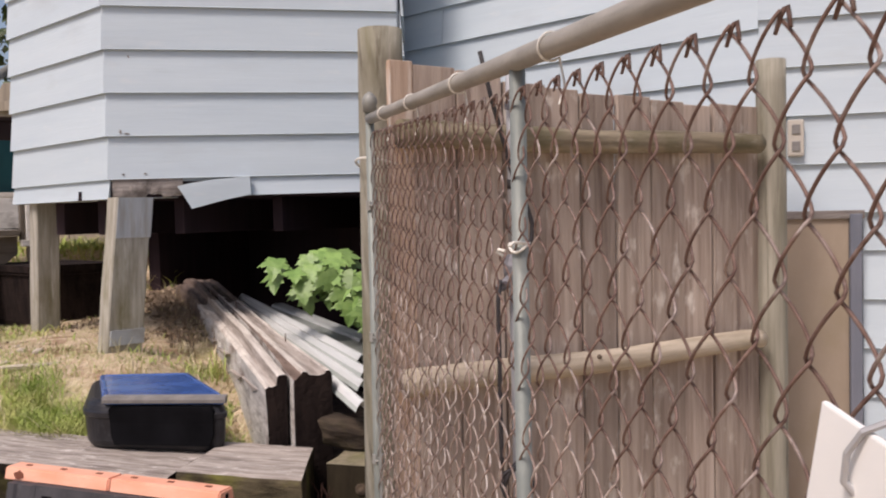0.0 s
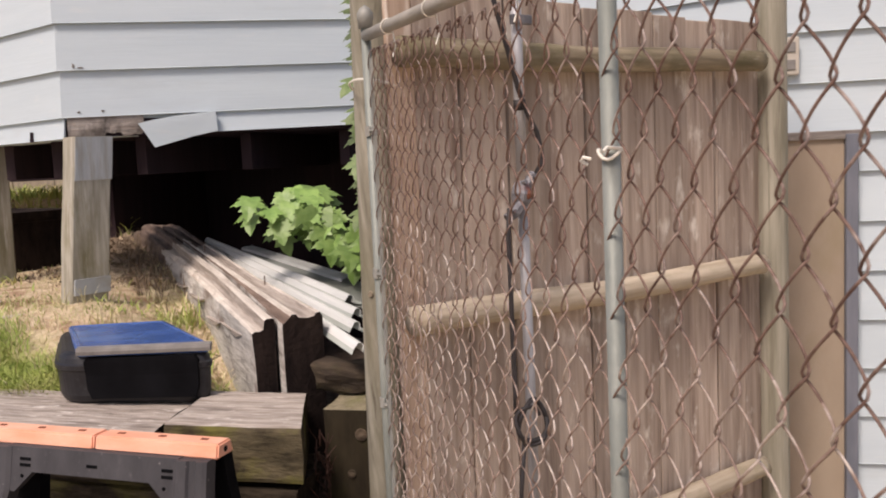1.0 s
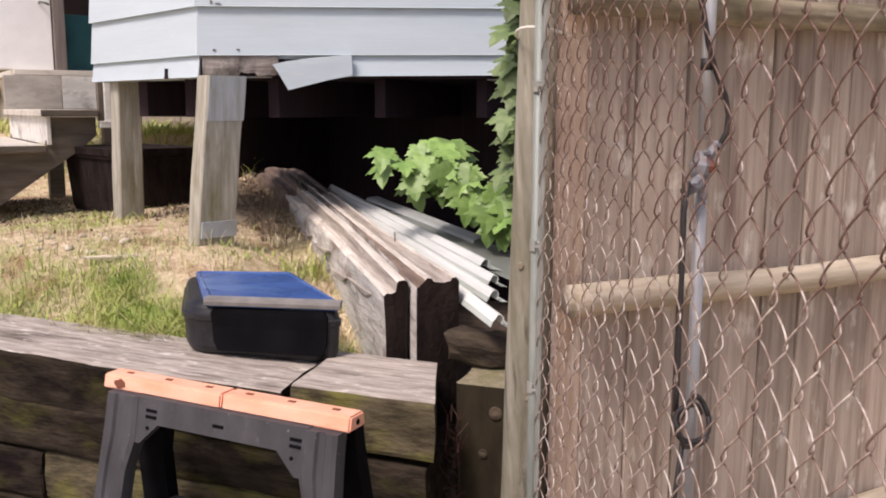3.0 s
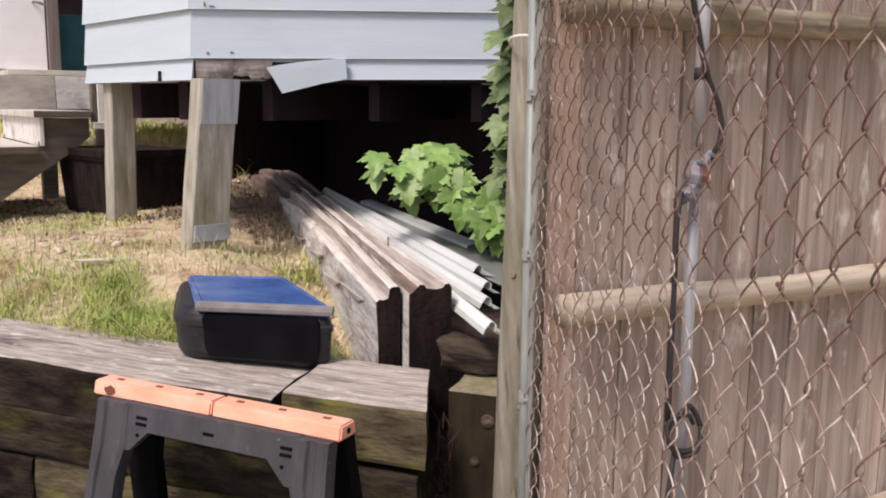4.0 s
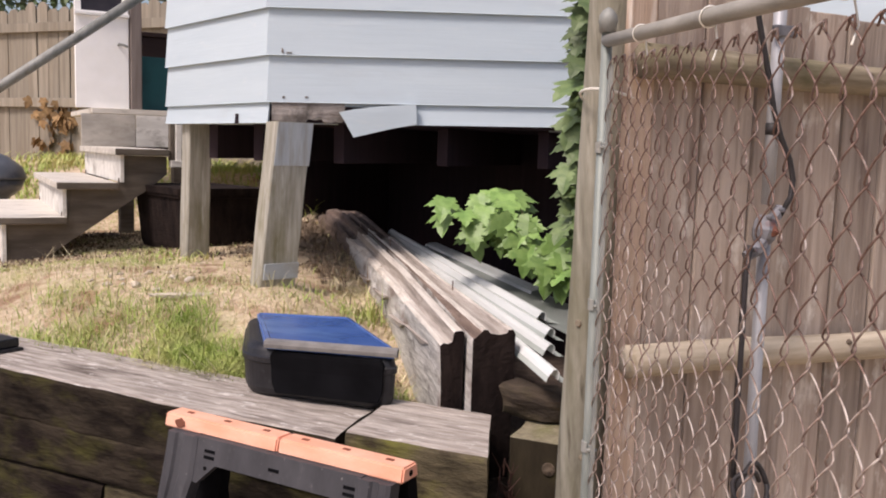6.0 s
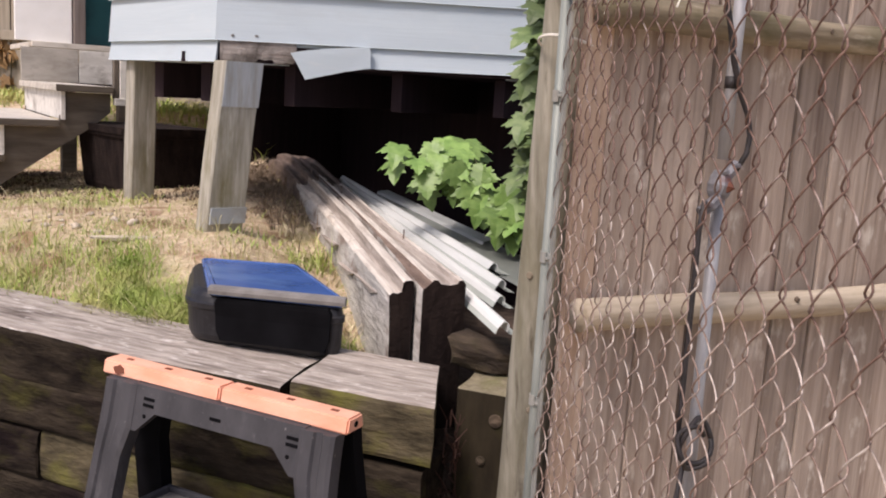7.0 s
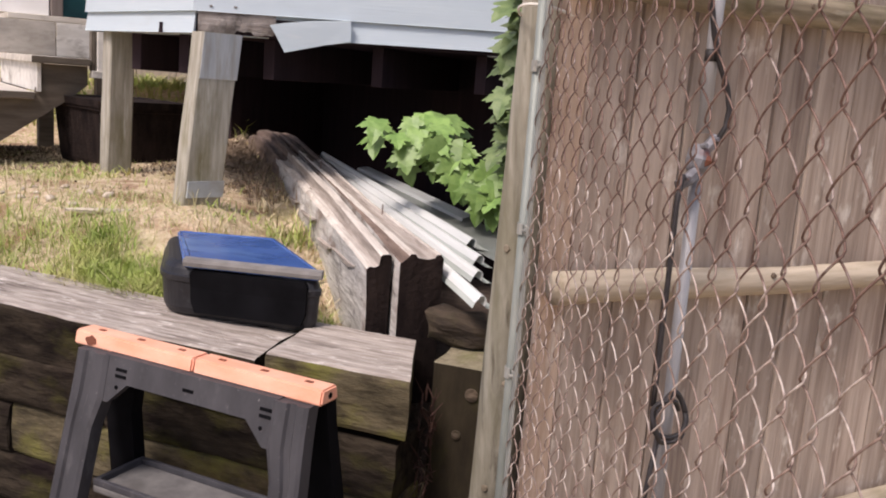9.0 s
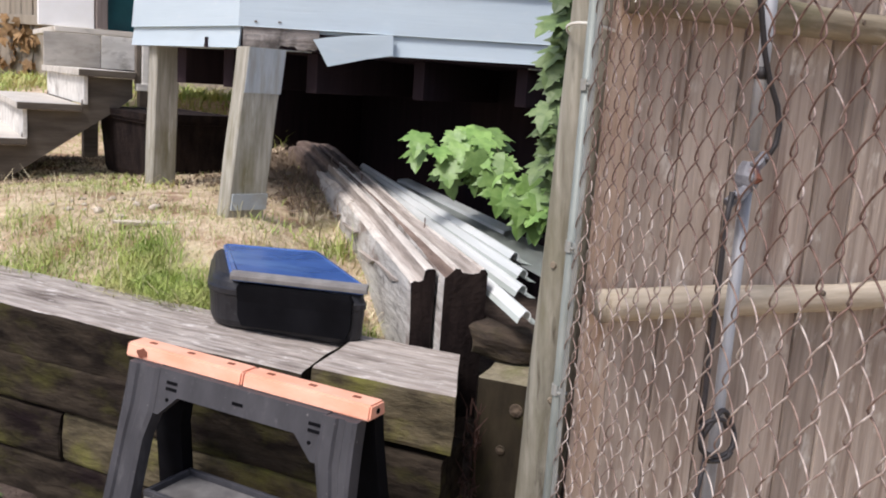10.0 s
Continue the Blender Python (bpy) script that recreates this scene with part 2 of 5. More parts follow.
GRASSG = mat("green_grass", (0.215, 0.31, 0.066), (0.46, 0.53, 0.155), 0.7, (9, 9, 9), (0.58, 0.49, 0.25), (3, 3, 3), 0.85, 0.49, 0.0)
BRUSH = mat("brown_dead_brush", (0.15, 0.105, 0.07), (0.30, 0.23, 0.165), 0.9, (9, 9, 9), bump=0.0)
GRASSD = mat("dry_grass", (0.55, 0.46, 0.28), (0.74, 0.65, 0.45), 0.8, (9, 9, 9), (0.30, 0.31, 0.12), (4, 4, 4), 0.8, 0.5, 0.0)
SOIL = mat("dry_soil_and_thatch", (0.48, 0.355, 0.23), (0.72, 0.60, 0.44), 0.95, (26, 26, 26), (0.38, 0.37, 0.15), (3.0, 3.0, 3.0), 0.65, 0.50, 0.9, (70, 70, 70), c4=(0.30, 0.165, 0.10), s4=(4.5, 4.5, 4.5), lo4=0.50, amt4=0.85, dist=0.02)
SOILD = mat("brown_dirt_and_hollow_shade", (0.075, 0.052, 0.041), (0.15, 0.112, 0.09), 0.95, (26, 26, 26), (0.05, 0.034, 0.028), (4, 4, 4), 0.7, 0.5, 0.9, (70, 70, 70), dist=0.02)
PALE = mat("pale_flagstone", (0.48, 0.41, 0.33), (0.62, 0.55, 0.46), 0.9, (14, 14, 14), (0.30, 0.25, 0.18), (5, 5, 5), 0.6, 0.5, 0.5)
WHITES = mat("white_sign_board", (0.82, 0.82, 0.80), (0.86, 0.86, 0.84), 0.45, bump=0.03, rand=0.0)
REDS = mat("red_sign_letters", (0.45, 0.02, 0.025), (0.52, 0.03, 0.03), 0.5, bump=0.0, rand=0.0)
WHITEW = mat("white_plastic_tie", (0.70, 0.68, 0.62), (0.80, 0.78, 0.72), 0.5, bump=0.05)
BEIGE = mat("beige_electric_box", (0.50, 0.46, 0.40), (0.58, 0.54, 0.48), 0.6, bump=0.05)
ROOFM = mat("dark_roof_felt", (0.06, 0.06, 0.06), (0.10, 0.10, 0.10), 0.9)
PORCHW = mat("porch_post_wood", (0.13, 0.105, 0.095), (0.21, 0.175, 0.16), 0.85, (30, 30, 2), bump=0.4)
CABW = mat("dark_red_wood", (0.03, 0.014, 0.012), (0.05, 0.024, 0.02), 0.7, (4, 20, 20))
DOME = mat("dark_grey_enamel", (0.09, 0.10, 0.12), (0.14, 0.15, 0.17), 0.35, (9, 9, 9), bump=0.05)


# ---- mesh helpers ----
def mesh_of(name, bm, material, smooth=False):
    bmesh.ops.recalc_face_normals(bm, faces=bm.faces)
    me = bpy.data.meshes.new(name)
    bm.to_mesh(me)
    bm.free()
    for mm in (material if isinstance(material, (list, tuple)) else [material]):
        me.materials.append(mm)
    if smooth:
        for p in me.polygons:
            p.use_smooth = True
    return me


def part(name, bm, material, parent=None, label="", m=None, smooth=False):
    """One mesh object, under a thing or a part."""
    me = bm if isinstance(bm, bpy.types.Mesh) else mesh_of(name, bm, material, smooth)
    ob = new(name, me)
    ob.parent = parent
    if m is not None:
        ob.matrix_basis = m
    if label:
        ob["label"] = label
    return ob


def thing(name, label, category, m=None, group="", kind=""):
    ob = new(name)
    ob.empty_display_size = 0.1
    if m is not None:
        ob.matrix_basis = m
    return tagged(ob, label, category, group, kind)


def loft(rings, closed=True, caps=True, bm=None):
    bm = bm or bmesh.new()
    vs = [[bm.verts.new(p) for p in r] for r in rings]
    n = len(rings[0])
    for a, b in zip(vs, vs[1:]):
        for i in range(n if closed else n - 1):
            bm.faces.new((a[i], a[(i + 1) % n], b[(i + 1) % n], b[i]))
    if caps and closed:
        bm.faces.new(vs[0][::-1])
        bm.faces.new(vs[-1])
    return bm


def tube(points, r, n=8, bm=None):
    """A round bar along points; r is one radius or one for each point."""
    pts = [Vector(p) for p in points]
    rs = r if isinstance(r, (list, tuple)) else [r] * len(pts)
    rings, ref = [], None
    for i, p in enumerate(pts):
        d = (pts[min(i + 1, len(pts) - 1)] - pts[max(i - 1, 0)]).normalized()
        if ref is None:
            ref = d.orthogonal().normalized()
        ref = (ref - d * ref.dot(d)).normalized()
        s = d.cross(ref)
        rings.append([p + (ref * math.cos(2 * math.pi * k / n) + s * math.sin(2 * math.pi * k / n)) * rs[i] for k in range(n)])
    return loft(rings, bm=bm)


def box(sx, sy, sz, c=(0, 0, 0), bevel=0.0, bm=None):
    out = bm or bmesh.new()
    m = Matrix.Translation(c) @ Matrix.Diagonal((sx, sy, sz, 1))
    made = bmesh.ops.create_cube(out, size=1, matrix=m)["verts"]
    if bevel:
        edges = list({e for v in made for e in v.link_edges})
        bmesh.ops.bevel(out, geom=edges, offset=bevel, segments=2, affect="EDGES", profile=0.6)
    return out


def prism(poly, z0, z1, bm=None):
    return loft([[Vector((x, y, z0)) for x, y in poly], [Vector((x, y, z1)) for x, y in poly]], bm=bm)


def timber(length, w, h, wear=0.006, seed=0, corner=0.014, step=0.035):
    """A weathered beam along x from 0, its top at z = 0: rounded arrises, checks and an uneven surface."""
    prof = []
    for cx, cy, a0 in ((w / 2 - corner, -corner, 0), (-w / 2 + corner, -corner, 90), (-w / 2 + corner, -h + corner, 180), (w / 2 - corner, -h + corner, 270)):
        for a in (0, 45, 90):
            prof.append((cx + corner * math.cos(radians(a0 + a)), cy + corner * math.sin(radians(a0 + a))))
        # points between corners
        nx = {0: (0, 0), 90: (-w / 2, -h / 2), 180: (0, -h), 270: (w / 2, -h / 2)}[a0]
        prof.append(nx)
    n = max(int(length / step), 2)
    rings = []
    for i in range(n + 1):
        x = length * i / n
        ring = []
        for k, (y, z) in enumerate(prof):
            d = noise.noise_vector(Vector((x * 2.2 + seed * 7.1, y * 14 + seed, z * 14))) * wear + noise.noise_vector(Vector((x * 14 + seed, y * 30, z * 30))) * wear * 0.5
            ring.append(Vector((x + (d.x if 0 < i < n else d.x * 1.5), y + d.y, z + d.z)))
        rings.append(ring)
    return loft(rings)


def frame_xy(a, b, z=0.0):
    """A pose at a with x towards b on the flat."""
    d = Vector((b[0] - a[0], b[1] - a[1], 0)).normalized()
    return Matrix.Translation((a[0], a[1], z)) @ Matrix(((d.x, -d.y, 0, 0), (d.y, d.x, 0, 0), (0, 0, 1, 0), (0, 0, 0, 1)))


# ---- ground ----
TIE_A, TIE_DIR = Vector((0.243, 2.556, 0)), Vector((-0.581, 0.812, 0)).normalized()


def upper(x, y):
    """Whether a place lies on the upper terrace, behind the timber walls."""
    side = (x - TIE_A.x) * TIE_DIR.y - (y - TIE_A.y) * TIE_DIR.x
    return y > 2.36 and (side < -0.02 or (y < 2.47 and x < 0.33))


def height(x, y):
    n1 = noise.noise(Vector((x * 1.3, y * 1.3, 0))) * 0.02 + noise.noise(Vector((x * 6, y * 6, 3))) * 0.008
    if upper(x, y):
        n1 -= 0.11 * min(max((-x - 1.7) / 1.0, 0), 1)
        b = min(max((y - 5.3) / 1.3, 0), 1)
        n1 += 0.36 * b * b * (3 - 2 * b) * min(max((-x - 1.6) / 0.4, 0), 1)
        t = min(max((y - 2.4) / 0.75, 0), 1)
        side = abs((x - TIE_A.x) * TIE_DIR.y - (y - TIE_A.y) * TIE_DIR.x + 0.10)
        near = max(0.0, 1 - side / 0.42)
        n1 -= 0.15 * near * near * (3 - 2 * near) * min(1.0, 0.25 + t * 1.3) * (1 - min(max((y - 2.95) / 0.95, 0), 1))
        return 0.845 + 0.215 * t * t * (3 - 2 * t) + n1 + 0.015 * max(y - 3.2, 0) * (1 if y < 8 else 0) + (0.07 if y >= 8 else 0)
    if y > 2.3 and x < 0.52 + 0.9 * (y - 2.0):
        return 0.12 + 0.5 * min(max((y - 2.3) / 0.5, 0), 1) + n1
    b = min(max((-x - 0.52) / 0.35, 0), 1) * min(max((y - 0.9) / 0.9, 0), 1)
    return 0.10 + n1 * 0.6 + 0.24 * b * b * (3 - 2 * b)


def build_ground():
    def axis(lo, hi, step, ends):
        inner = list(np.arange(lo, hi + 1e-6, step))
        return sorted([lo - e for e in ends] + inner + [hi + e for e in ends])
    ends = [0.15, 0.4, 0.8, 1.5, 3, 6, 12, 25, 60, 150]
    xs, ys = axis(-4.2, 2.4, 0.05, ends), axis(1.6, 6.4, 0.05, ends)
    bm = bmesh.new()
    grid = [[bm.verts.new((x, y, height(x, y))) for x in xs] for y in ys]
    for a, b in zip(grid, grid[1:]):
        for i in range(len(xs) - 1):
            bm.faces.new((a[i], a[i + 1], b[i + 1], b[i]))
    ob = part("ground", bm, [SOIL, SOILD], smooth=True)
    for p in ob.data.polygons:
        # Brown lower dirt, darkened to paint the shade under sheets and house too.
        e = 0.5 * noise.noise(Vector((p.center.x * 1.7, p.center.y * 1.7, 4)))
        p.material_index = 1 if -4.5 + e < p.center.x < 0.9 + e and 0.5 + e < p.center.y < 6.0 and not upper(p.center.x, p.center.y) else 0
    tagged(ob, "dry sandy yard soil with patchy thatch", "ground", kind="structure")


build_ground()


# ---- house ----
CORNER, SIDE, INNER, MAINA, MAINB = (-0.823, 3.2), (-1.65, 3.65), (0.237, 3.779), (0.07, 4.36), (1.70, 3.45)
SILL = 1.675
EXPO = 0.175


def clapboard(length, h, a=0.0, b=0.0):
    """A lapped board along x from 0 to length, face towards -y, bottom at z = 0, ends bevelled by a and b."""
    bm = bmesh.new()
    n = max(int(length / 0.25), 1)
    rings = []
    for i in range(n + 1):
        x = length * i / n
        w = 0.0015 * noise.noise(Vector((x * 3, length, h)))
        ring = []
        for y, z in ((-0.022 + w, 0.002), (-0.0235 + w, 0.0), (-0.010, 0.0), (-0.0015, h + 0.02), (-0.006 + w, h + 0.02)):
            e = (a if i == 0 else b if i == n else 0) * (-y)
            ring.append(Vector((x + (-e if i == 0 else e), y, z)))
        rings.append(ring)
    return loft(rings)


def wall(name, label, a, b, z0, z1, first, thick=0.12, seed=1, skip=(), joints=True, ea=0.0, eb=0.0, tilt=0.0):
    """A wall from a to b, seen from the side to the right of that line, clad with lapped boards."""
    m = frame_xy(a, b, z0) @ pose(0, 0, 0, 0, -tilt, 0) @ Matrix.Translation((0, 0, -z0))
    length = (Vector(b) - Vector(a)).length
    rnd = random.Random(seed)
    ob = part(name, box(length, thick, z1 - z0, (length / 2, thick / 2 + 0.001, (z0 + z1) / 2)), SIDING, m=m)
    tagged(ob, label, "wall", kind="structure")
    z, row = z0, 0
    while z < z1 - 0.05:
        h = first if row == 0 else EXPO
        spans = [(0.0, length)]
        if row in skip:
            spans = skip[row]
        elif joints and length > 1.0 and rnd.random() < 0.55:
            c = rnd.uniform(0.3, length - 0.3)
            spans = [(0.0, c - 0.001), (c + 0.001, length)]
        for s0, s1 in spans:
            bm = clapboard(s1 - s0, h, ea if s0 == 0 else 0, eb if s1 == length else 0)
            part("clapboard", bm, SIDING, ob, m=pose(s0, 0, z))
        z += h
        row += 1
    return ob


TOPZ = 3.5
FRONT = (Vector(INNER) - Vector(CORNER)).length
wall_bay_front = wall("wall_bay_front", "pale blue lapped clapboard wall of a raised house bay, loose and rotten at its foot", CORNER, INNER, SILL, TOPZ, 0.078, seed=3, skip={0: [(0.552, FRONT)]}, ea=0.55, joints=False, tilt=0.9)
wall_bay_side = wall("wall_bay_side", "pale blue lapped clapboard wall at the angled side of the bay", SIDE, CORNER, SILL, TOPZ, 0.078, seed=5, eb=0.55, joints=False)
wall("wall_bay_back", "pale blue lapped clapboard return wall of the bay", (-1.0, 4.95), SIDE, SILL, TOPZ, 0.083, seed=6)
wall("wall_bay_right", "pale blue lapped clapboard return wall of the bay", INNER, MAINA, SILL, TOPZ, 0.083, seed=7)
wall("wall_main", "pale blue lapped clapboard wall of the main house", (-1.9, 5.49), MAINB, SILL + 0.03, TOPZ, EXPO, seed=8, eb=0.27)
wall_right = wall("wall_right", "pale blue lapped clapboard wall above a low crawlspace door", MAINB, (4.6, 3.45), 1.56, TOPZ, EXPO, seed=9, ea=0.27)
wall("wall_low", "pale blue lapped clapboard wall down to the grass beside a crawlspace door", (2.045, 3.46), (4.6, 3.46), 0.2, 1.56, EXPO, seed=11, joints=False)
# floor, roof and the added walls that close the crawlspace and keep it dark
HOUSE = [(-1.9, 5.49), (-1.0, 4.97), SIDE, CORNER, INNER, MAINA, MAINB, (4.6, 3.45), (4.6, 9.5), (-1.45, 9.5)]
# The floor runs past the house walls so no sun falls beneath it.
tagged(part("floor", prism([(-2.26, 5.70)] + HOUSE[:-1] + [(-1.5, 9.5)], SILL + 0.004, SILL + 0.07), SHADEDK), "dark underside of the raised house floor", "floor", kind="structure")
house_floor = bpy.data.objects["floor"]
# Joists added to cut the light under the bay.
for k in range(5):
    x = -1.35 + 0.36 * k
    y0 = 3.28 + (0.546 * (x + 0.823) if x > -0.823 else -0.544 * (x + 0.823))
    part("joist", box(0.045, 5.0 - y0, 0.15, (x, (5.0 + y0) / 2, SILL - 0.073), 0.003), SHADEDK, house_floor)
tagged(part("roof", prism(HOUSE, TOPZ, TOPZ + 0.15), ROOFM), "dark flat roof over the house", "roof", kind="structure")
tagged(part("ceiling", prism(HOUSE, TOPZ - 0.1, TOPZ - 0.01), ROOFM), "plain ceiling under the roof", "ceiling", kind="structure")
# Walls made up to darken the crawlspace; the front one stops leaking sun.
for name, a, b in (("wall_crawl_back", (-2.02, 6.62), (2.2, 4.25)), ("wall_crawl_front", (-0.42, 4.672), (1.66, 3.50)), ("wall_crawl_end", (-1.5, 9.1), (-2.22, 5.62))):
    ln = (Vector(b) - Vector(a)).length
    w = part(name, box(ln, 0.1, 1.80, (ln / 2, 0.07, 0.80)), SHADEDK, m=frame_xy(a, b))
    tagged(w, "added dark wall closing the shaded crawlspace", "wall", kind="structure")

# Beam added to stand for the dark between the posts.
joist = part("beam", box(1.5, 0.12, 0.17, (0, 0, 0), 0.004), SHADEDK, m=pose(-2.75, 5.45, 1.592))
tagged(joist, "added dark beam standing in for shade behind the bay", "beam", kind="structure")
for name, tri in (("split", ((0.702, -0.002), (0.724, -0.002), (0.716, 0.014), (0.711, 0.037), (0.7095, 0.037), (0.707, 0.014))),):
    bm = loft([[Vector((x, y, SILL + z)) for x, z in tri] for y in (-0.0305, -0.010)])
    part(name, bm, SHADEDK, wall_bay_side)
for cx, cz, w, h in ((0.046, 1.944, 0.011, 0.022), (0.072, 1.937, 0.026, 0.007), (0.05, 1.772, 0.016, 0.008), (0.135, 1.774, 0.018, 0.008), (0.09, 2.25, 0.010, 0.010)):
    bm = bmesh.new()
    rr = random.Random(int(cx * 1000))
    pts = [(cx + w / 2 * math.cos(a) * rr.uniform(0.5, 1.1), cz + h / 2 * math.sin(a) * rr.uniform(0.5, 1.1)) for a in [2 * math.pi * k / 9 for k in range(9)]]
    zb = (cz - SILL - 0.078) % EXPO
    yb = -0.022 + 0.016 * zb / EXPO
    loft([[Vector((x, yb - 0.0035, z)) for x, z in pts], [Vector((x, yb + 0.004, z)) for x, z in pts]], bm=bm)
    part("paint_chip", bm, ROTTEN, wall_bay_front, "bare flaked patch")
# rotten sill and the torn skirting board at the foot of the bay
fm = frame_xy(CORNER, INNER)
torn = thing("torn_skirting_board", "pale blue skirting board torn loose and hanging under the wall", "board", fm)
bm = bmesh.new()
pts = [(0.257, 1.722), (0.31, 1.734), (0.40, 1.747), (0.549, 1.762), (0.553, 1.685), (0.46, 1.667), (0.313, 1.629), (0.298, 1.655), (0.277, 1.692)]
loft([[Vector((x, -0.045 - 0.05 * max(0.5 - x, 0), z)) for x, z in pts], [Vector((x, -0.028 - 0.05 * max(0.5 - x, 0), z)) for x, z in pts]], bm=bm)
part("board", bm, SIDING, torn)
bm = bmesh.new()
n = 22
rings = []
for i in range(n + 1):
    x = 0.004 + 0.275 * i / n
    lo = 1.676 + 0.016 * noise.noise(Vector((x * 40, 0, 0))) + 0.03 * max(x - 0.2, 0) / 0.1 * 0.6 + (0.016 if 0.14 < x < 0.2 else 0)
    rings.append([Vector((x, -0.016, lo)), Vector((x, -0.019 + 0.006 * noise.noise(Vector((x * 30, 5, 0))), 1.705)), Vector((x, -0.016, 1.756)), Vector((x, 0.06, 1.756)), Vector((x, 0.06, lo))])
loft(rings, bm=bm)
sill = part("sill", bm, ROTTEN, m=fm)
tagged(sill, "rotten grey sill exposed under the clapboards", "sill", kind="structure")


def house_post(name, top, bot, ztop, zbot, sx, sy, yaw, label, painted=True):
    th = thing(name, label, "post", pose(bot[0], bot[1], zbot - 0.06, 0, 0, yaw))
    off = Matrix.Rotation(radians(-yaw), 3, "Z") @ Vector((top[0] - bot[0], top[1] - bot[1], 0))
    H = ztop - zbot + 0.06

    def slab(h0, h1, grow=0.0):
        rings = []
        k = 8
        for i in range(k + 1):
            h = h0 + (h1 - h0) * i / k
            f = h / H
            ring = []
            c = 0.006
            for px, py in ((sx / 2, -sy / 2 + c), (sx / 2, sy / 2 - c), (sx / 2 - c, sy / 2), (-sx / 2 + c, sy / 2), (-sx / 2, sy / 2 - c), (-sx / 2, -sy / 2 + c), (-sx / 2 + c, -sy / 2), (sx / 2 - c, -sy / 2)):
                w = noise.noise(Vector((px * 20, py * 20, h * 5))) * 0.002
                ring.append(Vector((px * (1 + grow) + off.x * f + w, py * (1 + grow) + off.y * f + w, h)))
            rings.append(ring)
        return loft(rings)
    def facing(h0, h1, inset, proud):
        """A thin plate on the broad front face."""
        rings = []
        for i in range(5):
            h = h0 + (h1 - h0) * i / 4
            x, y = sx / 2 + off.x * h / H, off.y * h / H
            a, b = -sy / 2 + 0.004, sy / 2 + 0.001
            rings.append([Vector((x - 0.006, y + a + inset, h)), Vector((x + proud, y + a + inset, h)), Vector((x + proud, y + b, h)), Vector((x - 0.006, y + b, h))])
        return loft(rings)
    if painted:
        part("shaft", slab(0.0, H), POSTW, th)
        part("painted_head", facing(H - 0.163, H - 0.002, 0.004, 0.003), PAINTH, th, "flaking pale blue paint")
        part("metal_foot", facing(0.056, 0.116, 0.008, 0.008), PAINTF, th, "pale grey-blue foot plate")
    else:
        part("shaft", slab(0, H), POSTW, th)
    return th


PAINTF = mat("pale_painted_foot", (0.40, 0.44, 0.48), (0.50, 0.54, 0.58), 0.7, (12, 12, 12), (0.36, 0.345, 0.31), (9, 9, 9), 0.7, 0.5, 0.2)
PAINTH = mat("streaked_blue_paint", (0.40, 0.43, 0.455), (0.54, 0.58, 0.61), 0.7, (30, 30, 3), (0.36, 0.335, 0.29), (36, 36, 4), 0.85, 0.5, 0.3, (80, 80, 6), c4=(0.62, 0.64, 0.65), s4=(14, 14, 5), lo4=0.58, amt4=0.6)
house_post("house_post", (-0.741, 3.20), (-0.801, 3.178), SILL + 0.004, 1.090, 0.085, 0.155, -30, "weathered wooden post with pale blue paint under the bay corner")
house_post("house_post", (-1.483, 3.63), (-1.512, 3.64), SILL + 0.004, 1.05, 0.085, 0.11, -30, "bare weathered wooden post under the bay", False)

# ---- crawlspace door and electric box on the right wall ----
dm = pose(1.645, 3.45, 0)
door = part("door_1", box(0.34, 0.03, 1.45, (0.18, -0.01, 0.82), 0.004), TAN, m=dm)
tagged(door, "plain tan plywood crawlspace door, shut, under the clapboards", "door", kind="structure")
part("jamb", box(0.04, 0.06, 1.47, (0.37, -0.02, 0.82), 0.004), JAMB, door, "slate blue door jamb")
part("lintel", box(0.40, 0.05, 0.03, (0.2, -0.012, 1.553), 0.003), ROTTEN, door)
ebox = thing("electric_box", "small beige electric outlet box on the clapboard wall", "outlet box", pose(1.818, 3.42, 1.83))
part("cover", box(0.055, 0.03, 0.13, (0, 0, 0), 0.006), BEIGE, ebox)
for dz in (-0.03, 0.03):
    part("socket", box(0.028, 0.006, 0.034, (0, -0.0165, dz), 0.002), TRIMP, ebox)


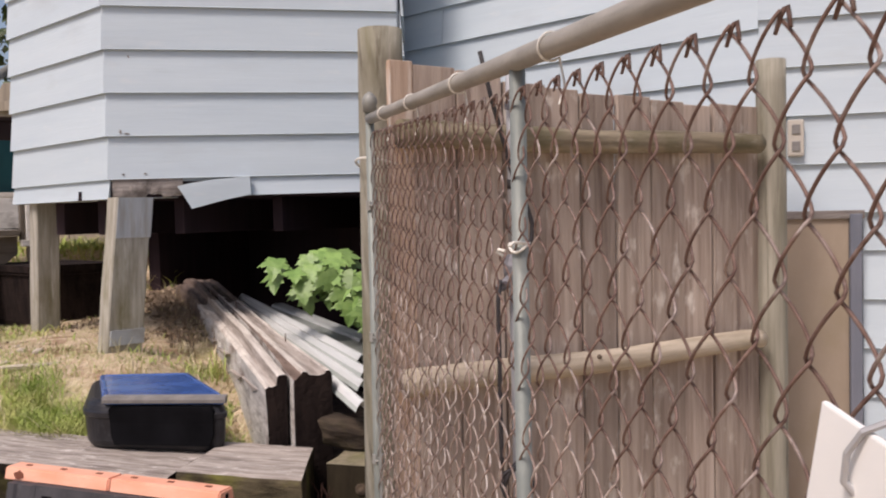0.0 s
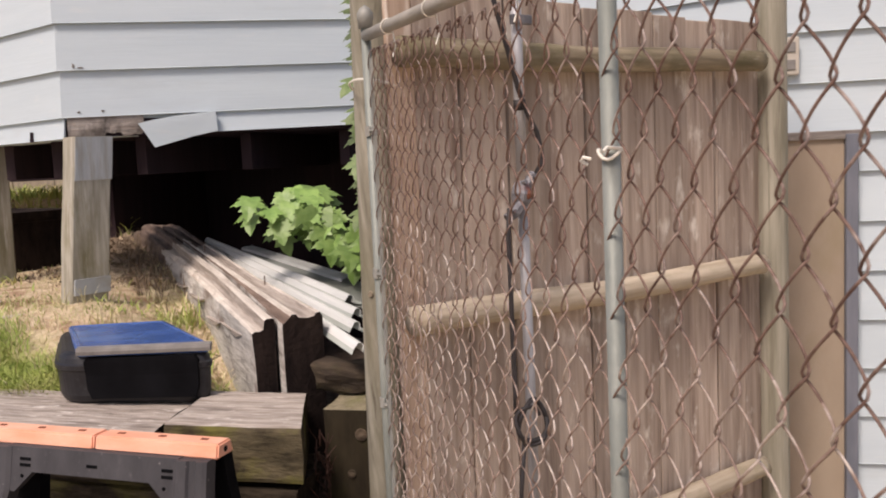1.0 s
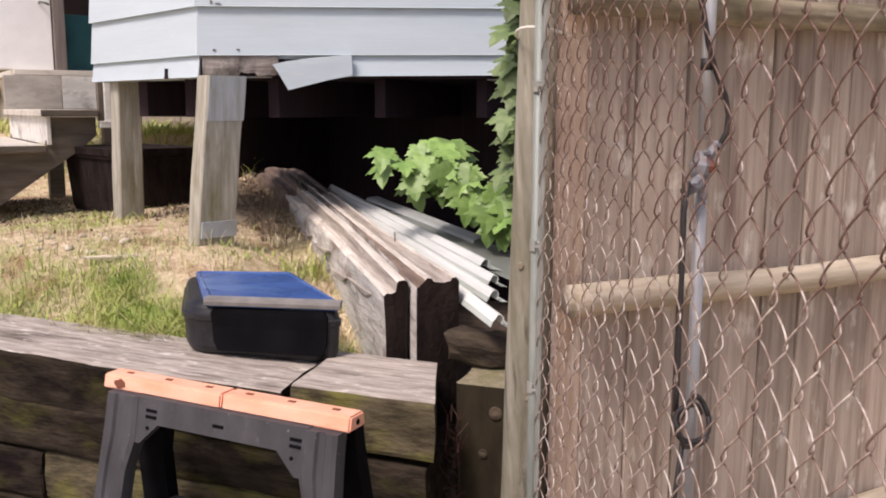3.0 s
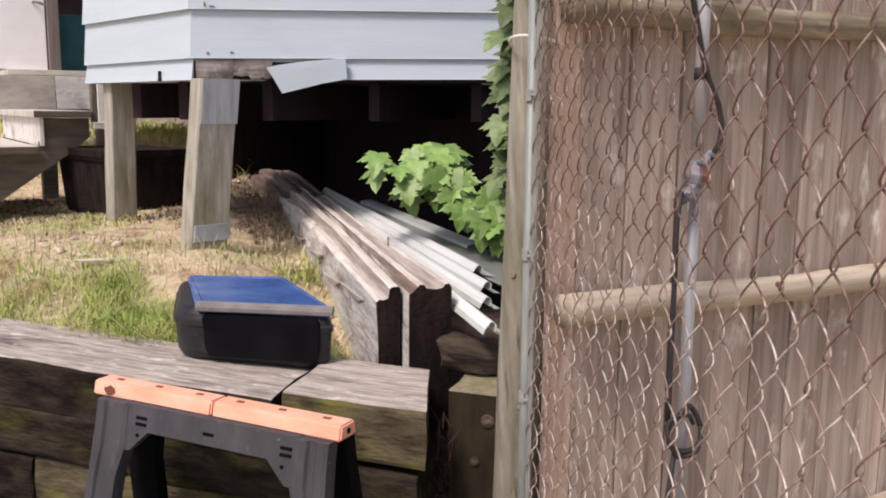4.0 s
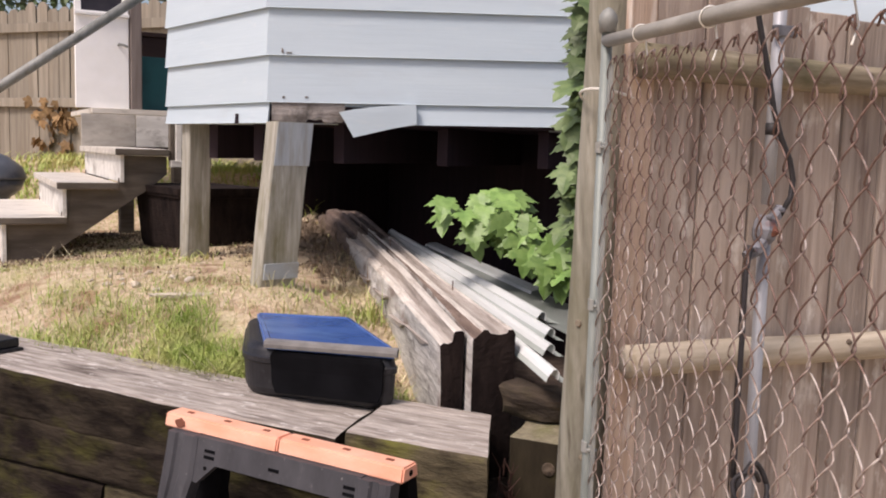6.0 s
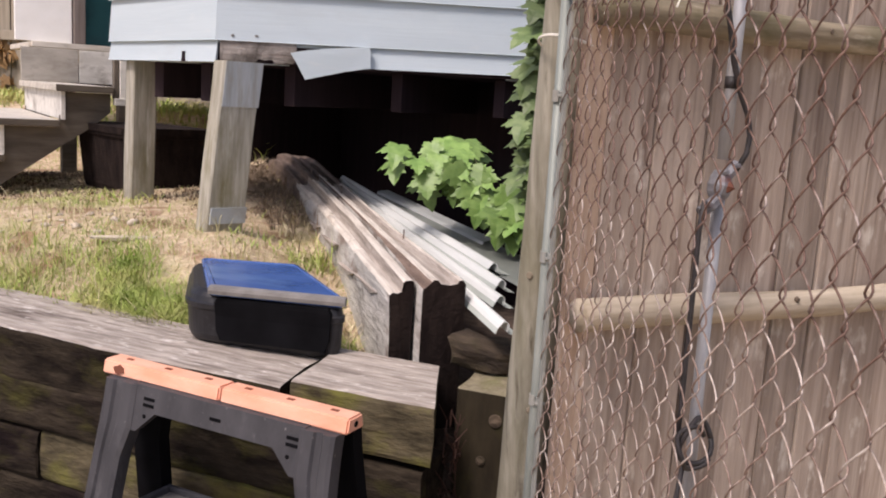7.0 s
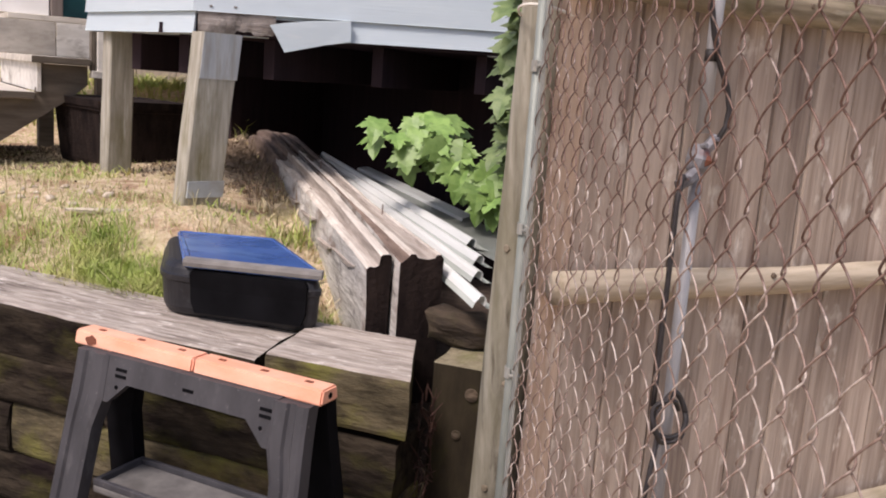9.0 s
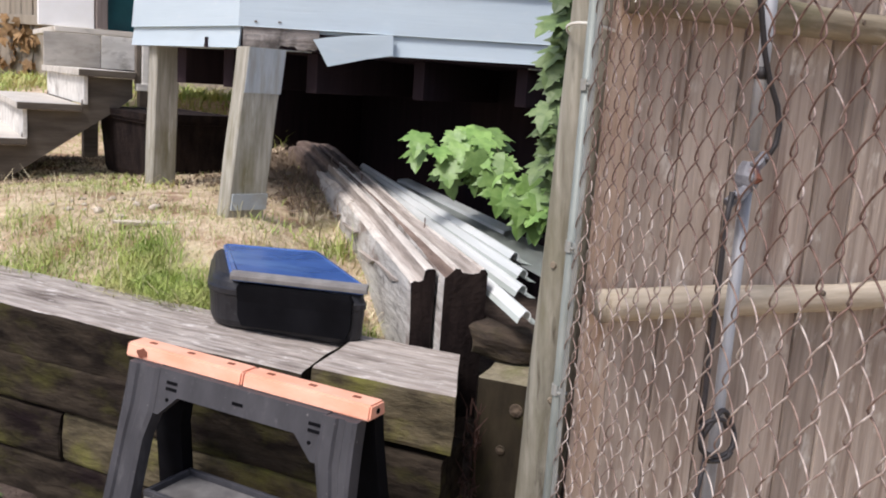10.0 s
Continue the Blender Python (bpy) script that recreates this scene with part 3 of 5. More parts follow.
# ---- timber retaining wall ----
def wall_timbers():
    th = thing("retaining_wall", "retaining wall of stacked weathered mossy timbers", "retaining wall", Matrix.Translation((0.2, 2.155, 0)) @ pose(0, 0, 0, 0, 0, -2.2) @ Matrix.Translation((0.22, -2.165, 0.75)) @ pose(0, 0, 0, 0, 1.6, 0) @ Matrix.Translation((-0.42, 0, -0.75)), kind="structure")
    yf = 2.165
    levels = [0.728, 0.578, 0.43, 0.28, 0.135]
    for r, z in enumerate(levels):
        cuts = {0: (-3.0, -0.42, 0.415), 1: (-3.0, -0.733, 0.42), 2: (-3.0, -0.25, 0.425), 3: (-3.0, -0.6, 0.425), 4: (-3.0, -0.9, 0.425)}[r]
        for i, (x0, x1) in enumerate(zip(cuts, cuts[1:])):
            bm = timber(x1 - x0 - 0.006, 0.17, 0.147, 0.006, seed=r * 5 + i)
            # Moss is their own; the near-black holds the shade of the wall front.
            part("timber", bm, MOSSG if i and r % 2 else MOSSYSHADE, th, m=pose(x0, yf + 0.085 + 0.006 * ((r * 7 + i) % 3), z))
    # the top course is wider
    for i, (x0, x1, dz) in enumerate(((-3.0, 0.024, -0.018), (0.056, 0.432, 0.0))):
        bm = timber(x1 - x0, 0.33, 0.15, 0.007 if i == 0 else 0.004, seed=40 + i, corner=0.014)
        for v in bm.verts:
            v.co.x -= (v.co.y + 0.165) * ((0.0 if v.co.x < 0.5 else 0.10) if i == 0 else 0.10 + 0.68 * max(v.co.x, 0.0))
        ob = part("cap_timber", bm, [TIMBER, MOSSG if i else MOSSYSHADE], th, "wide weathered timber, bleached grey on top", m=pose(x0, yf + 0.162, 0.882 + dz) if i == 0 else pose(x0, yf + 0.162, 0.886, 0, -1.2, 0))
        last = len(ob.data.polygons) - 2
        # Only top faces stay bleached; the others take the shade-darkened mossy colour.
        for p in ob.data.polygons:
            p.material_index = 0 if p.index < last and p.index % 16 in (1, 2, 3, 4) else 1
    return th


wall_timbers()
stub = thing("timber_stub", "short upright mossy timber beside the retaining wall", "timber", pose(0.428, 2.33, 0))
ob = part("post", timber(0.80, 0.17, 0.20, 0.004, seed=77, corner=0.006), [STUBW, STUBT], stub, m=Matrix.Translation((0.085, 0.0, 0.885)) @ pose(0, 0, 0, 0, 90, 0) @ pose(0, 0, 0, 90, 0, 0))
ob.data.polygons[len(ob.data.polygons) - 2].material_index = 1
for kx, kz, kr in ((0.104, 0.818, 0.020), (0.072, 0.71, 0.014)):
    part("knot", tube([(kx, 0.006, kz), (kx, -0.001, kz), (kx, -0.0025, kz + 0.001)], [kr, kr * 0.8, kr * 0.35], 11), LOGW, stub, "dark round knot")
rnd = random.Random(91)
twigs = thing("dead_twigs", "dry dead twigs caught in the gap beside the wall", "twigs", pose(0.425, 2.27, 0.5))
for k in range(80):
    x0, z0 = rnd.uniform(0.000, 0.030), rnd.uniform(-0.38, 0.30)
    part("twig", tube([(x0, rnd.uniform(-0.02, 0.06), z0), (x0 + rnd.uniform(-0.015, 0.015), rnd.uniform(-0.04, 0.04), z0 + rnd.uniform(0.01, 0.05)), (x0 + rnd.uniform(-0.02, 0.02), rnd.uniform(-0.05, 0.04), z0 + rnd.uniform(0.02, 0.09))], [0.0024, 0.0020, 0.0010], 5), LOGW if k % 7 == 0 else TWIGD, twigs)


# ---- grooved timbers on edge, running back under the house ----
def edge_timber(seed, profile, length=3.25, n=165):
    """A tall plank on edge along x; profile(x) gives the outline of its top, from one side over to the other."""
    rings = []
    for i in range(n + 1):
        x = length * i / n
        ring = []
        for q, (y, z, a) in enumerate(profile(x)):
            wy = noise.noise(Vector((x * 5 + seed * 9, q * 3.3, seed))) + 0.6 * noise.noise(Vector((x * 24, q * 3.3, seed + 4)))
            wz = noise.noise(Vector((x * 4 + seed * 5, q * 2.7, seed + 8))) + 0.6 * noise.noise(Vector((x * 21, q * 2.7, seed + 12)))
            e = 0.006 * noise.noise(Vector((q * 1.7, seed, i))) if i in (0, n) else 0
            ring.append(Vector((x + e, y + a * wy, z + a * wz - 0.12 * max(0.0, x - 2.5) ** 2)))
        rings.append(ring)
    return loft(rings)


def chipped(x):
    """How far the lower ledge has broken away along the timber."""
    zone = min(max((x - 0.30) / 0.25, 0), 1) * min(max((1.75 - x) / 0.2, 0), 1)
    return zone * min(1.0, max(0.0, 0.30 + 1.9 * noise.noise(Vector((x * 3.6, 2.0, 9))) + 0.8 * noise.noise(Vector((x * 15, 5.0, 3)))))


def tongued(x):
    near = 1 - min(x / 0.85, 1)
    r, e, c = 0.006 + 0.024 * near, 0.086 + 0.011 * near, chipped(x)
    return ((r, -0.020, 0.002), (r + 0.002, 0.000, 0.002), (r + 0.007, 0.005, 0.0015), (r + 0.026, 0.004, 0.0015), (r + 0.031, -0.001, 0.002), (r + 0.034, -0.027, 0.002),
            (r + 0.046, -0.031, 0.0015), (e - 0.008 - 0.030 * c, -0.029 - 0.012 * c, 0.002), (e - 0.022 * c, -0.036 - 0.030 * c, 0.0025), (e - 0.012 * c, -0.060 - 0.035 * c, 0.003),
            (e - 0.004, -0.115 - 0.01 * c, 0.003), (e - 0.006, -0.19, 0.004), (e - 0.008, -0.40, 0.0), (r, -0.40, 0.0), (r, -0.12, 0.002))


def hollowed(x):
    near = 1 - min(x / 0.8, 1)
    lf, up = -0.010 + 0.034 * near, 0.004 + 0.018 * near
    k = lf - 0.010 - 0.016 * near
    return ((-0.096, -0.030, 0.002), (-0.095, up - 0.012, 0.003), (-0.088, up - 0.002, 0.003), (-0.076, up - 0.003, 0.003), (-0.071, up - 0.011, 0.002), (-0.050, up - 0.013, 0.0025),
            (k - 0.022, up - 0.010, 0.002), (k - 0.016, up - 0.001, 0.0015), (k - 0.003, up, 0.0015), (k, up - 0.006, 0.0015), (lf - 0.008, 0.000, 0.002), (lf - 0.002, -0.004, 0.002), (lf, -0.014, 0.002),
            (lf - 0.002, -0.12, 0.004), (lf - 0.006, -0.40, 0.0), (-0.096, -0.40, 0.0))


tie_m = frame_xy((TIE_A.x, TIE_A.y), (TIE_A.x + TIE_DIR.x, TIE_A.y + TIE_DIR.y), 1.099) @ pose(0, 0, 0, 0, -2.9, 0)
# which faces of each outline are bleached top, side or shade-painted gap; the rest are brown hollow
for i, (dx, profile, pale, side, deep, lab) in enumerate(((-0.03, tongued, (1, 2, 3, 6, 7), (8, 9, 10, 11), (0, 13, 14), "long weathered stepped timber on edge with a split, chipped side"), (-0.090, hollowed, (1, 2, 7, 8), (11, 12, 13), (9, 10), "long weathered hollowed timber on edge with a dark rotten end"))):
    t = thing("edge_timber", lab, "timber", tie_m @ pose(dx, 0, 0), group="timbers on edge")
    ob = part("beam", edge_timber(3 + i, profile), [TIEW, CREOSHADE, TIESHADE, TIEM, TIEF], t)
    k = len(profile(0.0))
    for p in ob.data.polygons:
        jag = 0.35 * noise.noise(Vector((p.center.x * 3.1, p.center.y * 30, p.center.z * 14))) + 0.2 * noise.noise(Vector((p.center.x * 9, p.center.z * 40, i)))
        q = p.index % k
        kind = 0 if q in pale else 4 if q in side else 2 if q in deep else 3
        # Inner sides and the far length have gap and house shade painted in.
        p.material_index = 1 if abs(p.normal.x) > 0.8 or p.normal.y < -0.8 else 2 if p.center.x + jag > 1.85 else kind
    for nx, ny in ((0.60, -0.075), (1.5, -0.03)) if i else ((1.95, 0.02),):
        part("nail", tube([(nx, ny, -0.02), (nx + 0.004, ny, 0.034)], 0.0028, 6), RUST, t, "bent rusty nail")
    if i == 0:
        for x0, ln, z in ((0.16, 0.34, -0.070), (0.52, 0.26, -0.105), (0.85, 0.30, -0.085), (1.25, 0.28, -0.10)):
            bm = loft([[Vector((x0 + d * ln, y, z - 0.03 * d + dz * (1 - d) * min(1, 5 * d + 0.2))) for y, dz in ((0.072, 0.0), (0.097, -0.004), (0.096, -0.026), (0.072, -0.030))] for d in (0.0, 0.25, 0.5, 0.75, 1.0)])
            part("splinter", bm, TIEM, t, "split brown sliver of wood")
log = thing("split_log", "rough mossy split log lying beside the timbers", "log", pose(0.375, 2.50, 0.985, 0, 9, 10))
part("trunk", timber(0.30, 0.125, 0.075, 0.024, seed=5, corner=0.026, step=0.015), LOGW, log)


# ---- roofing sheets ----
def roofing(ribs, length, seed, flat=0.0):
    """A ribbed sheet along x: broad pans falling to narrow grooves, with a rolled side and a plain margin."""
    prof = [(-0.012, -0.026), (-0.009, -0.012)]
    y = -0.006
    for _ in range(ribs):
        prof += [(y, 0.0), (y + 0.004, 0.0075), (y + 0.009, 0.009), (y + 0.015, 0.008), (y + 0.020, 0.003), (y + 0.022, -0.014), (y + 0.030, -0.018), (y + 0.042, -0.017)]
        y += 0.046
    prof += [(y, -0.016), (y + 0.008 + flat, -0.016)]
    rings = []
    for i in range(17):
        x = length * i / 16
        rings.append([Vector((x + (0.006 * noise.noise(Vector((k * 0.7, i, seed))) if i == 0 else 0), -yy, z + 0.005 * noise.noise(Vector((x * 1.5, yy * 4, seed))))) for k, (yy, z) in enumerate(prof)])
    bm = loft(rings, closed=False)
    bmesh.ops.recalc_face_normals(bm, faces=bm.faces)
    bmesh.ops.solidify(bm, geom=bm.faces[:], thickness=0.0016)
    return bm


# start along the timbers, offset to their side, plain margin, far end, turn towards the timbers
for k, (u, v, flat, far, yaw) in enumerate(((-0.30, -0.128, 0.0, 1.75, 0.7), (-0.125, -0.182, 0.0, 1.85, 1.8), (-0.01, -0.226, 0.0, 1.95, 2.5), (0.15, -0.258, 0.03, 2.08, 3.0))):
    c = thing("roofing_sheet", "white galvanised ribbed roofing sheet lying beside the timbers", "metal sheet", tie_m @ pose(u, v, -0.036 - 0.3 * (v + 0.136), 15, 0.25 * k, yaw), group="roofing sheets")
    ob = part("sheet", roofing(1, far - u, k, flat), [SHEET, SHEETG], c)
    # Low faces turn grey: the shade of the grooves is painted by height.
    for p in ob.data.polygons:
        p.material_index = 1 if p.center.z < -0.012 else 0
c = thing("roofing_sheet", "wide dull grey roofing sheet with a white turned-up side", "metal sheet", tie_m @ pose(-0.02, -0.515, -0.030, 0, 0, 7.6), group="roofing sheets")
bm = loft([[Vector((x, y, 0.004 * noise.noise(Vector((x * 3, y * 9, 1))))) for y in (0.0, 0.04, 0.09, 0.15, 0.21)] for x in [1.66 * i / 12 for i in range(13)]], closed=False)
bmesh.ops.solidify(bm, geom=bm.faces[:], thickness=0.0016)
part("flat", bm, SHEETG, c)
bm = loft([[Vector((x, y, z)) for y, z in ((-0.004, 0.0), (0.0, 0.012), (0.010, 0.018), (0.044, 0.017), (0.062, 0.013), (0.066, 0.003))] for x in (0.60, 1.0, 1.4, 1.66)], closed=False)
bmesh.ops.solidify(bm, geom=bm.faces[:], thickness=0.0016)
part("rim", bm, SHEET, c, "white turned-up side")


# ---- black bin with a blue lid ----
def rounded(c, grow, r=0.14, k=8):
    """A ring round four corners, with the corners rounded off."""
    mid = sum((Vector(p) for p in c), Vector()) / 4
    out = []
    for i in range(4):
        p, a, b = Vector(c[i]), Vector(c[i - 1]), Vector(c[(i + 1) % 4])
        for j in range(k):
            f = j / (k - 1)
            q = p + (a - p) * r * (1 - f) ** 2 + (b - p) * r * f ** 2
            d = (q - mid)
            d.z = 0
            out.append(q + d.normalized() * grow)
    return out


LID = [(-0.293, 2.338, 0), (0.091, 2.402, 0), (-0.250, 2.775, 0), (-0.548, 2.690, 0)]
base = Vector((-0.2, 2.5, 0.882))
tote = thing("plastic_tote", "low scuffed black plastic tote with blue lid on the retaining wall", "tote", Matrix.Translation(base))
off = Vector((base.x, base.y, 0))
rim = [Vector(p) - off for p in LID]
rim[0] += Vector((-0.072, 0.01, 0))
rim[3] += Vector((-0.05, 0.02, 0))
rim[1] += Vector((0.018, -0.004, 0))
foot = [Vector(p) * 0.97 + Vector((0.0, 0.0, 0)) for p in rim]
rings = []
for f, g in ((0.0, -0.034), (0.004, -0.018), (0.014, -0.006), (0.03, 0.0), (0.10, 0.002), (0.105, 0.007), (0.118, 0.007), (0.122, 0.0), (0.136, -0.006), (0.146, -0.016), (0.152, -0.03)):
    k = f / 0.155
    ring = [p + Vector((0, 0, f)) for p in rounded([a * (1 - k) + b * k for a, b in zip(foot, rim)], g, 0.17, 10)]
    rings.append(ring)
body = part("body", loft(rings), BLACKP, tote, "scuffed black plastic", smooth=False)
lid = [Vector(p) - off for p in LID]
rings = [[p + Vector((0, 0, z)) for p in rounded(lid, g, 0.05)] for z, g in ((0.146, -0.008), (0.158, -0.002), (0.166, -0.003), (0.168, -0.008))]
part("lid_rim", loft(rings), BLUEP, tote, "blue plastic rim", smooth=False)
rings = [[p + Vector((0, 0, z)) for p in rounded(lid, g, 0.05)] for z, g in ((0.166, -0.010), (0.171, -0.012), (0.172, -0.024), (0.1695, -0.030), (0.1695, -0.05))]
part("lid_panel", loft(rings), BLUEP, tote, "glossy blue panel")
d0, d1 = Vector(lid[0]), Vector(lid[1])
ed = (d1 - d0).normalized()
en = Vector((ed.y, -ed.x, 0))
bar = [[d0 + ed * q + en * a + Vector((0, 0, z)) for a, z in ((-0.006, 0.150), (0.006, 0.152), (0.007, 0.162), (0.004, 0.171), (-0.016, 0.1745), (-0.018, 0.168))] for q in (0.004, 0.02, (d1 - d0).length - 0.02, (d1 - d0).length - 0.004)]
r0, r1 = Vector(rim[0]), Vector(rim[1])
q0, q1 = Vector(foot[0]), Vector(foot[1])
rows = []
for f in (0.022, 0.05, 0.09, 0.128, 0.142):
    k = f / 0.155
    p, q = q0 * (1 - k) + r0 * k, q1 * (1 - k) + r1 * k
    e = (q - p).normalized()
    nn = Vector((e.y, -e.x, 0))
    ins = 0.075 if 0.03 < f < 0.14 else 0.085
    rows.append([p + e * (ins + 0.012) + nn * (0.0 if f < 0.1 else 0.004) + Vector((0, 0, f)) + nn * 0.008, q - e * (ins - 0.02) + nn * (0.0 if f < 0.1 else 0.004) + Vector((0, 0, f)) + nn * 0.008,
                 q - e * (ins - 0.02) - nn * 0.01 + Vector((0, 0, f)), p + e * (ins + 0.012) - nn * 0.01 + Vector((0, 0, f))])
# Raised panel: the shade of the recessed front is put into its colour.
part("front_panel", loft(rows), DARKSHADEP, tote, "front recess with its shade painted black")
part("lid_edge", loft(bar), TRIMP, tote, "grey front edge of the lid")


# ---- sawhorse ----
def sawhorse():
    th = thing("sawhorse", "folding grey plastic sawhorse with a faded orange top", "sawhorse", pose(0.003, 1.962, 0.10, 0, 0, -8.5))
    H, L = 0.837, 0.69
    for x0, x1 in ((-L / 2, 0.008), (0.012, L / 2)):
        prof = [(-0.033, -0.033), (0.033, -0.033), (0.026, 0.0), (-0.026, 0.0)]
        rings = [[Vector((x, y, H + z)) for y, z in prof] for x in (x0, x1)]
        bm = loft(rings)
        bmesh.ops.bevel(bm, geom=bm.edges[:], offset=0.004, segments=2, affect="EDGES")
        bar = part("top_bar", bm, ORANGE, th, "faded orange plastic")
        for s in (0.16, 0.5, 0.84):
            part("slot", box(0.018, 0.009, 0.002, (x0 + (x1 - x0) * s, 0.002, H + 0.0006)), ORANGED, bar)
        if x0 < -0.3:
            rr = random.Random(3)
            ring = [(x0 + 0.055 + 0.017 * math.cos(a) * rr.uniform(0.7, 1.2), H - 0.017 + 0.011 * math.sin(a) * rr.uniform(0.7, 1.2)) for a in [2 * math.pi * k / 12 for k in range(12)]]
            part("scorch", loft([[Vector((px, -0.0345 - (H - pz) * 0.0 + (pz - H + 0.017) * 0.21 + 0.0035 + d, pz)) for px, pz in ring] for d in (0.0, -0.0012)]), ORANGED, bar, "dark stain")
        part("end_hole", tube([(x1 + 0.0005 if x1 > 0.1 else x0 - 0.0005, 0.0, H - 0.017), (x1 + 0.0012 if x1 > 0.1 else x0 - 0.0012, 0, H - 0.017)], 0.007, 8), DARKSHADEP, bar)
    # The far frame is the same grey plastic with its shade painted near-black.
    for side, mt in ((-1, GREYP), (1, DARKSHADEP)):
        # apron with legs: one frame hinged on each side
        bm = bmesh.new()
        pts = [(-0.24, -0.031), (0.24, -0.031), (0.24, -0.135), (0.215, -0.135), (0.165, -0.088), (-0.165, -0.088), (-0.215, -0.135), (-0.24, -0.135)]
        def plane(x, z, d):
            spread = 0.03 + (-z) * (0.20 if side < 0 else 0.15)
            return Vector((x + 0.014, side * (spread + d), H + z))
        loft([[plane(x, z, -0.012) for x, z in pts], [plane(x, z, 0.012) for x, z in pts]], bm=bm)
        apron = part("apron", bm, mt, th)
        if side < 0:
            for x in (-0.186, 0.214):
                for z in (-0.055, -0.069):
                    part("slot", loft([[plane(x - 0.016, z, 0.0125), plane(x + 0.016, z, 0.0125), plane(x + 0.016, z - 0.007, 0.0125), plane(x - 0.016, z - 0.007, 0.0125)], [plane(x - 0.016, z, 0.0135), plane(x + 0.016, z, 0.0135), plane(x + 0.016, z - 0.007, 0.0135), plane(x - 0.016, z - 0.007, 0.0135)]]), DARKSHADEP, apron)
                part("rivet", tube([plane(x - 0.008, -0.098, 0.012), plane(x - 0.008, -0.098, 0.0135)], 0.0048, 10), DARKSHADEP, apron)
            part("slot", loft([[plane(-0.008, -0.060, 0.0125), plane(0.022, -0.060, 0.0125), plane(0.022, -0.067, 0.0125), plane(-0.008, -0.067, 0.0125)], [plane(-0.008, -0.060, 0.0135), plane(0.022, -0.060, 0.0135), plane(0.022, -0.067, 0.0135), plane(-0.008, -0.067, 0.0135)]]), DARKSHADEP, apron)
        for e in (-1, 1):
            bm = bmesh.new()
            rings = []
            for z in (-0.033, -0.088, -0.13, -0.20, -0.45, -H):
                ox = e * ((0.315 if e > 0 else 0.325) + max(-z - 0.1, 0) * 0.06)
                ix = e * (0.228 + (0.02 if z <= -0.2 else 0) + max(-z - 0.2, 0) * 0.06)
                c, g = (ox + ix) / 2, abs(ox - ix) * 0.5
                rings.append([plane(ox, z, -0.022), plane(ox, z, 0.013), plane(c + 0.80 * g * e, z, 0.018), plane(c + 0.42 * g * e, z, 0.018), plane(c + 0.30 * g * e, z, 0.012), plane(c - 0.05 * g * e, z, 0.012), plane(c - 0.17 * g * e, z, 0.018), plane(c - 0.75 * g * e, z, 0.018), plane(ix, z, 0.013), plane(ix, z, -0.022)])
            loft(rings, bm=bm)
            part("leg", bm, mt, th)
    shelf = part("shelf", box(0.50, 0.155, 0.018, (0.014, 0.0, 0.488), 0.005), SHELFP, th, "dusty grey plastic tray")
    for sx, sy, cx, cy in ((0.50, 0.012, 0, 0.0715), (0.50, 0.012, 0, -0.0715), (0.012, 0.131, -0.244, 0), (0.012, 0.131, 0.244, 0)):
        part("rim", box(sx, sy, 0.016, (cx + 0.014, cy, 0.504), 0.003), GREYP, shelf)
    part("hole", tube([(0.07, 0.02, 0.4965), (0.07, 0.02, 0.4982)], 0.012, 12), DARKSHADEP, shelf)
    return th


SHELFP = mat("dusty_grey_tray", (0.12, 0.115, 0.115), (0.20, 0.195, 0.19), 0.7, (16, 16, 16), (0.09, 0.085, 0.08), (6, 6, 6), 0.6, 0.5, 0.2)
ORANGED = mat("dark_orange_recess", (0.16, 0.05, 0.03), (0.22, 0.075, 0.04), 0.8, bump=0.0)
sawhorse()


# ---- chain-link fence ----
F0, FD = Vector((0.692, 2.012, 0)), Vector((0.457, -0.8895, 0))
RAIL0, SLOPE = 1.810, -0.052
FLEN = 2.95
fence = thing("chain_link_fence", "rusty galvanised chain-link fence with steel posts and top rail", "fence", frame_xy((F0.x, F0.y), (F0.x + FD.x, F0.y + FD.y)))
part("end_post", tube([(0, 0, 0.02), (0, 0, 0.9), (-0.002, 0, 1.84)], 0.0108, 14), STEELG, fence, smooth=True)
part("post_cap", tube([(0, 0, 1.826), (0, 0, 1.842), (0, 0, 1.845), (0, 0, 1.858), (0, 0, 1.868), (0, 0, 1.874)], [0.0165, 0.0165, 0.0185, 0.0175, 0.011, 0.002], 12), GALV, fence, "domed aluminium cap", smooth=True)
part("top_rail", tube([(0.0 + FLEN * i / 8, 0, RAIL0 + SLOPE * FLEN * i / 8) for i in range(9)], 0.0124, 14), RAILM, fence, smooth=True)
line_post = part("line_post", tube([(1.122, 0.003, 0.02), (1.122, 0.003, RAIL0 + SLOPE * 1.122 - 0.01)], 0.0094, 14), STEELG, fence, smooth=True)
part("line_post", tube([(2.85, 0.02, 0.02), (2.85, 0.02, RAIL0 + SLOPE * 2.85 - 0.01)], 0.0128, 12), GALV, fence, smooth=True)
for z in (1.605, 1.293, 1.0, 0.7):
    ring = [(math.cos(a), math.sin(a)) for a in [radians(25 + 310 * i / 16) for i in range(17)]]
    bm = loft([[Vector((r * cx, r * cy, z + h)) for r, h in ((0.0112, -0.011), (0.0138, -0.011), (0.0138, 0.011), (0.0112, 0.011))] for cx, cy in ring])
    box(0.024, 0.007, 0.020, (0.024, 0.0, z), 0.002, bm=bm)
    band = part("tension_band", bm, GALV, fence)
    part("bolt", tube([(0.026, -0.011, z), (0.026, 0.011, z)], 0.0038, 6), GALV, band)
part("tension_bar", box(0.016, 0.005, 1.62, (0.035, 0, 0.95)), GALV, fence)

PX, PZ = 0.02725, 0.0405


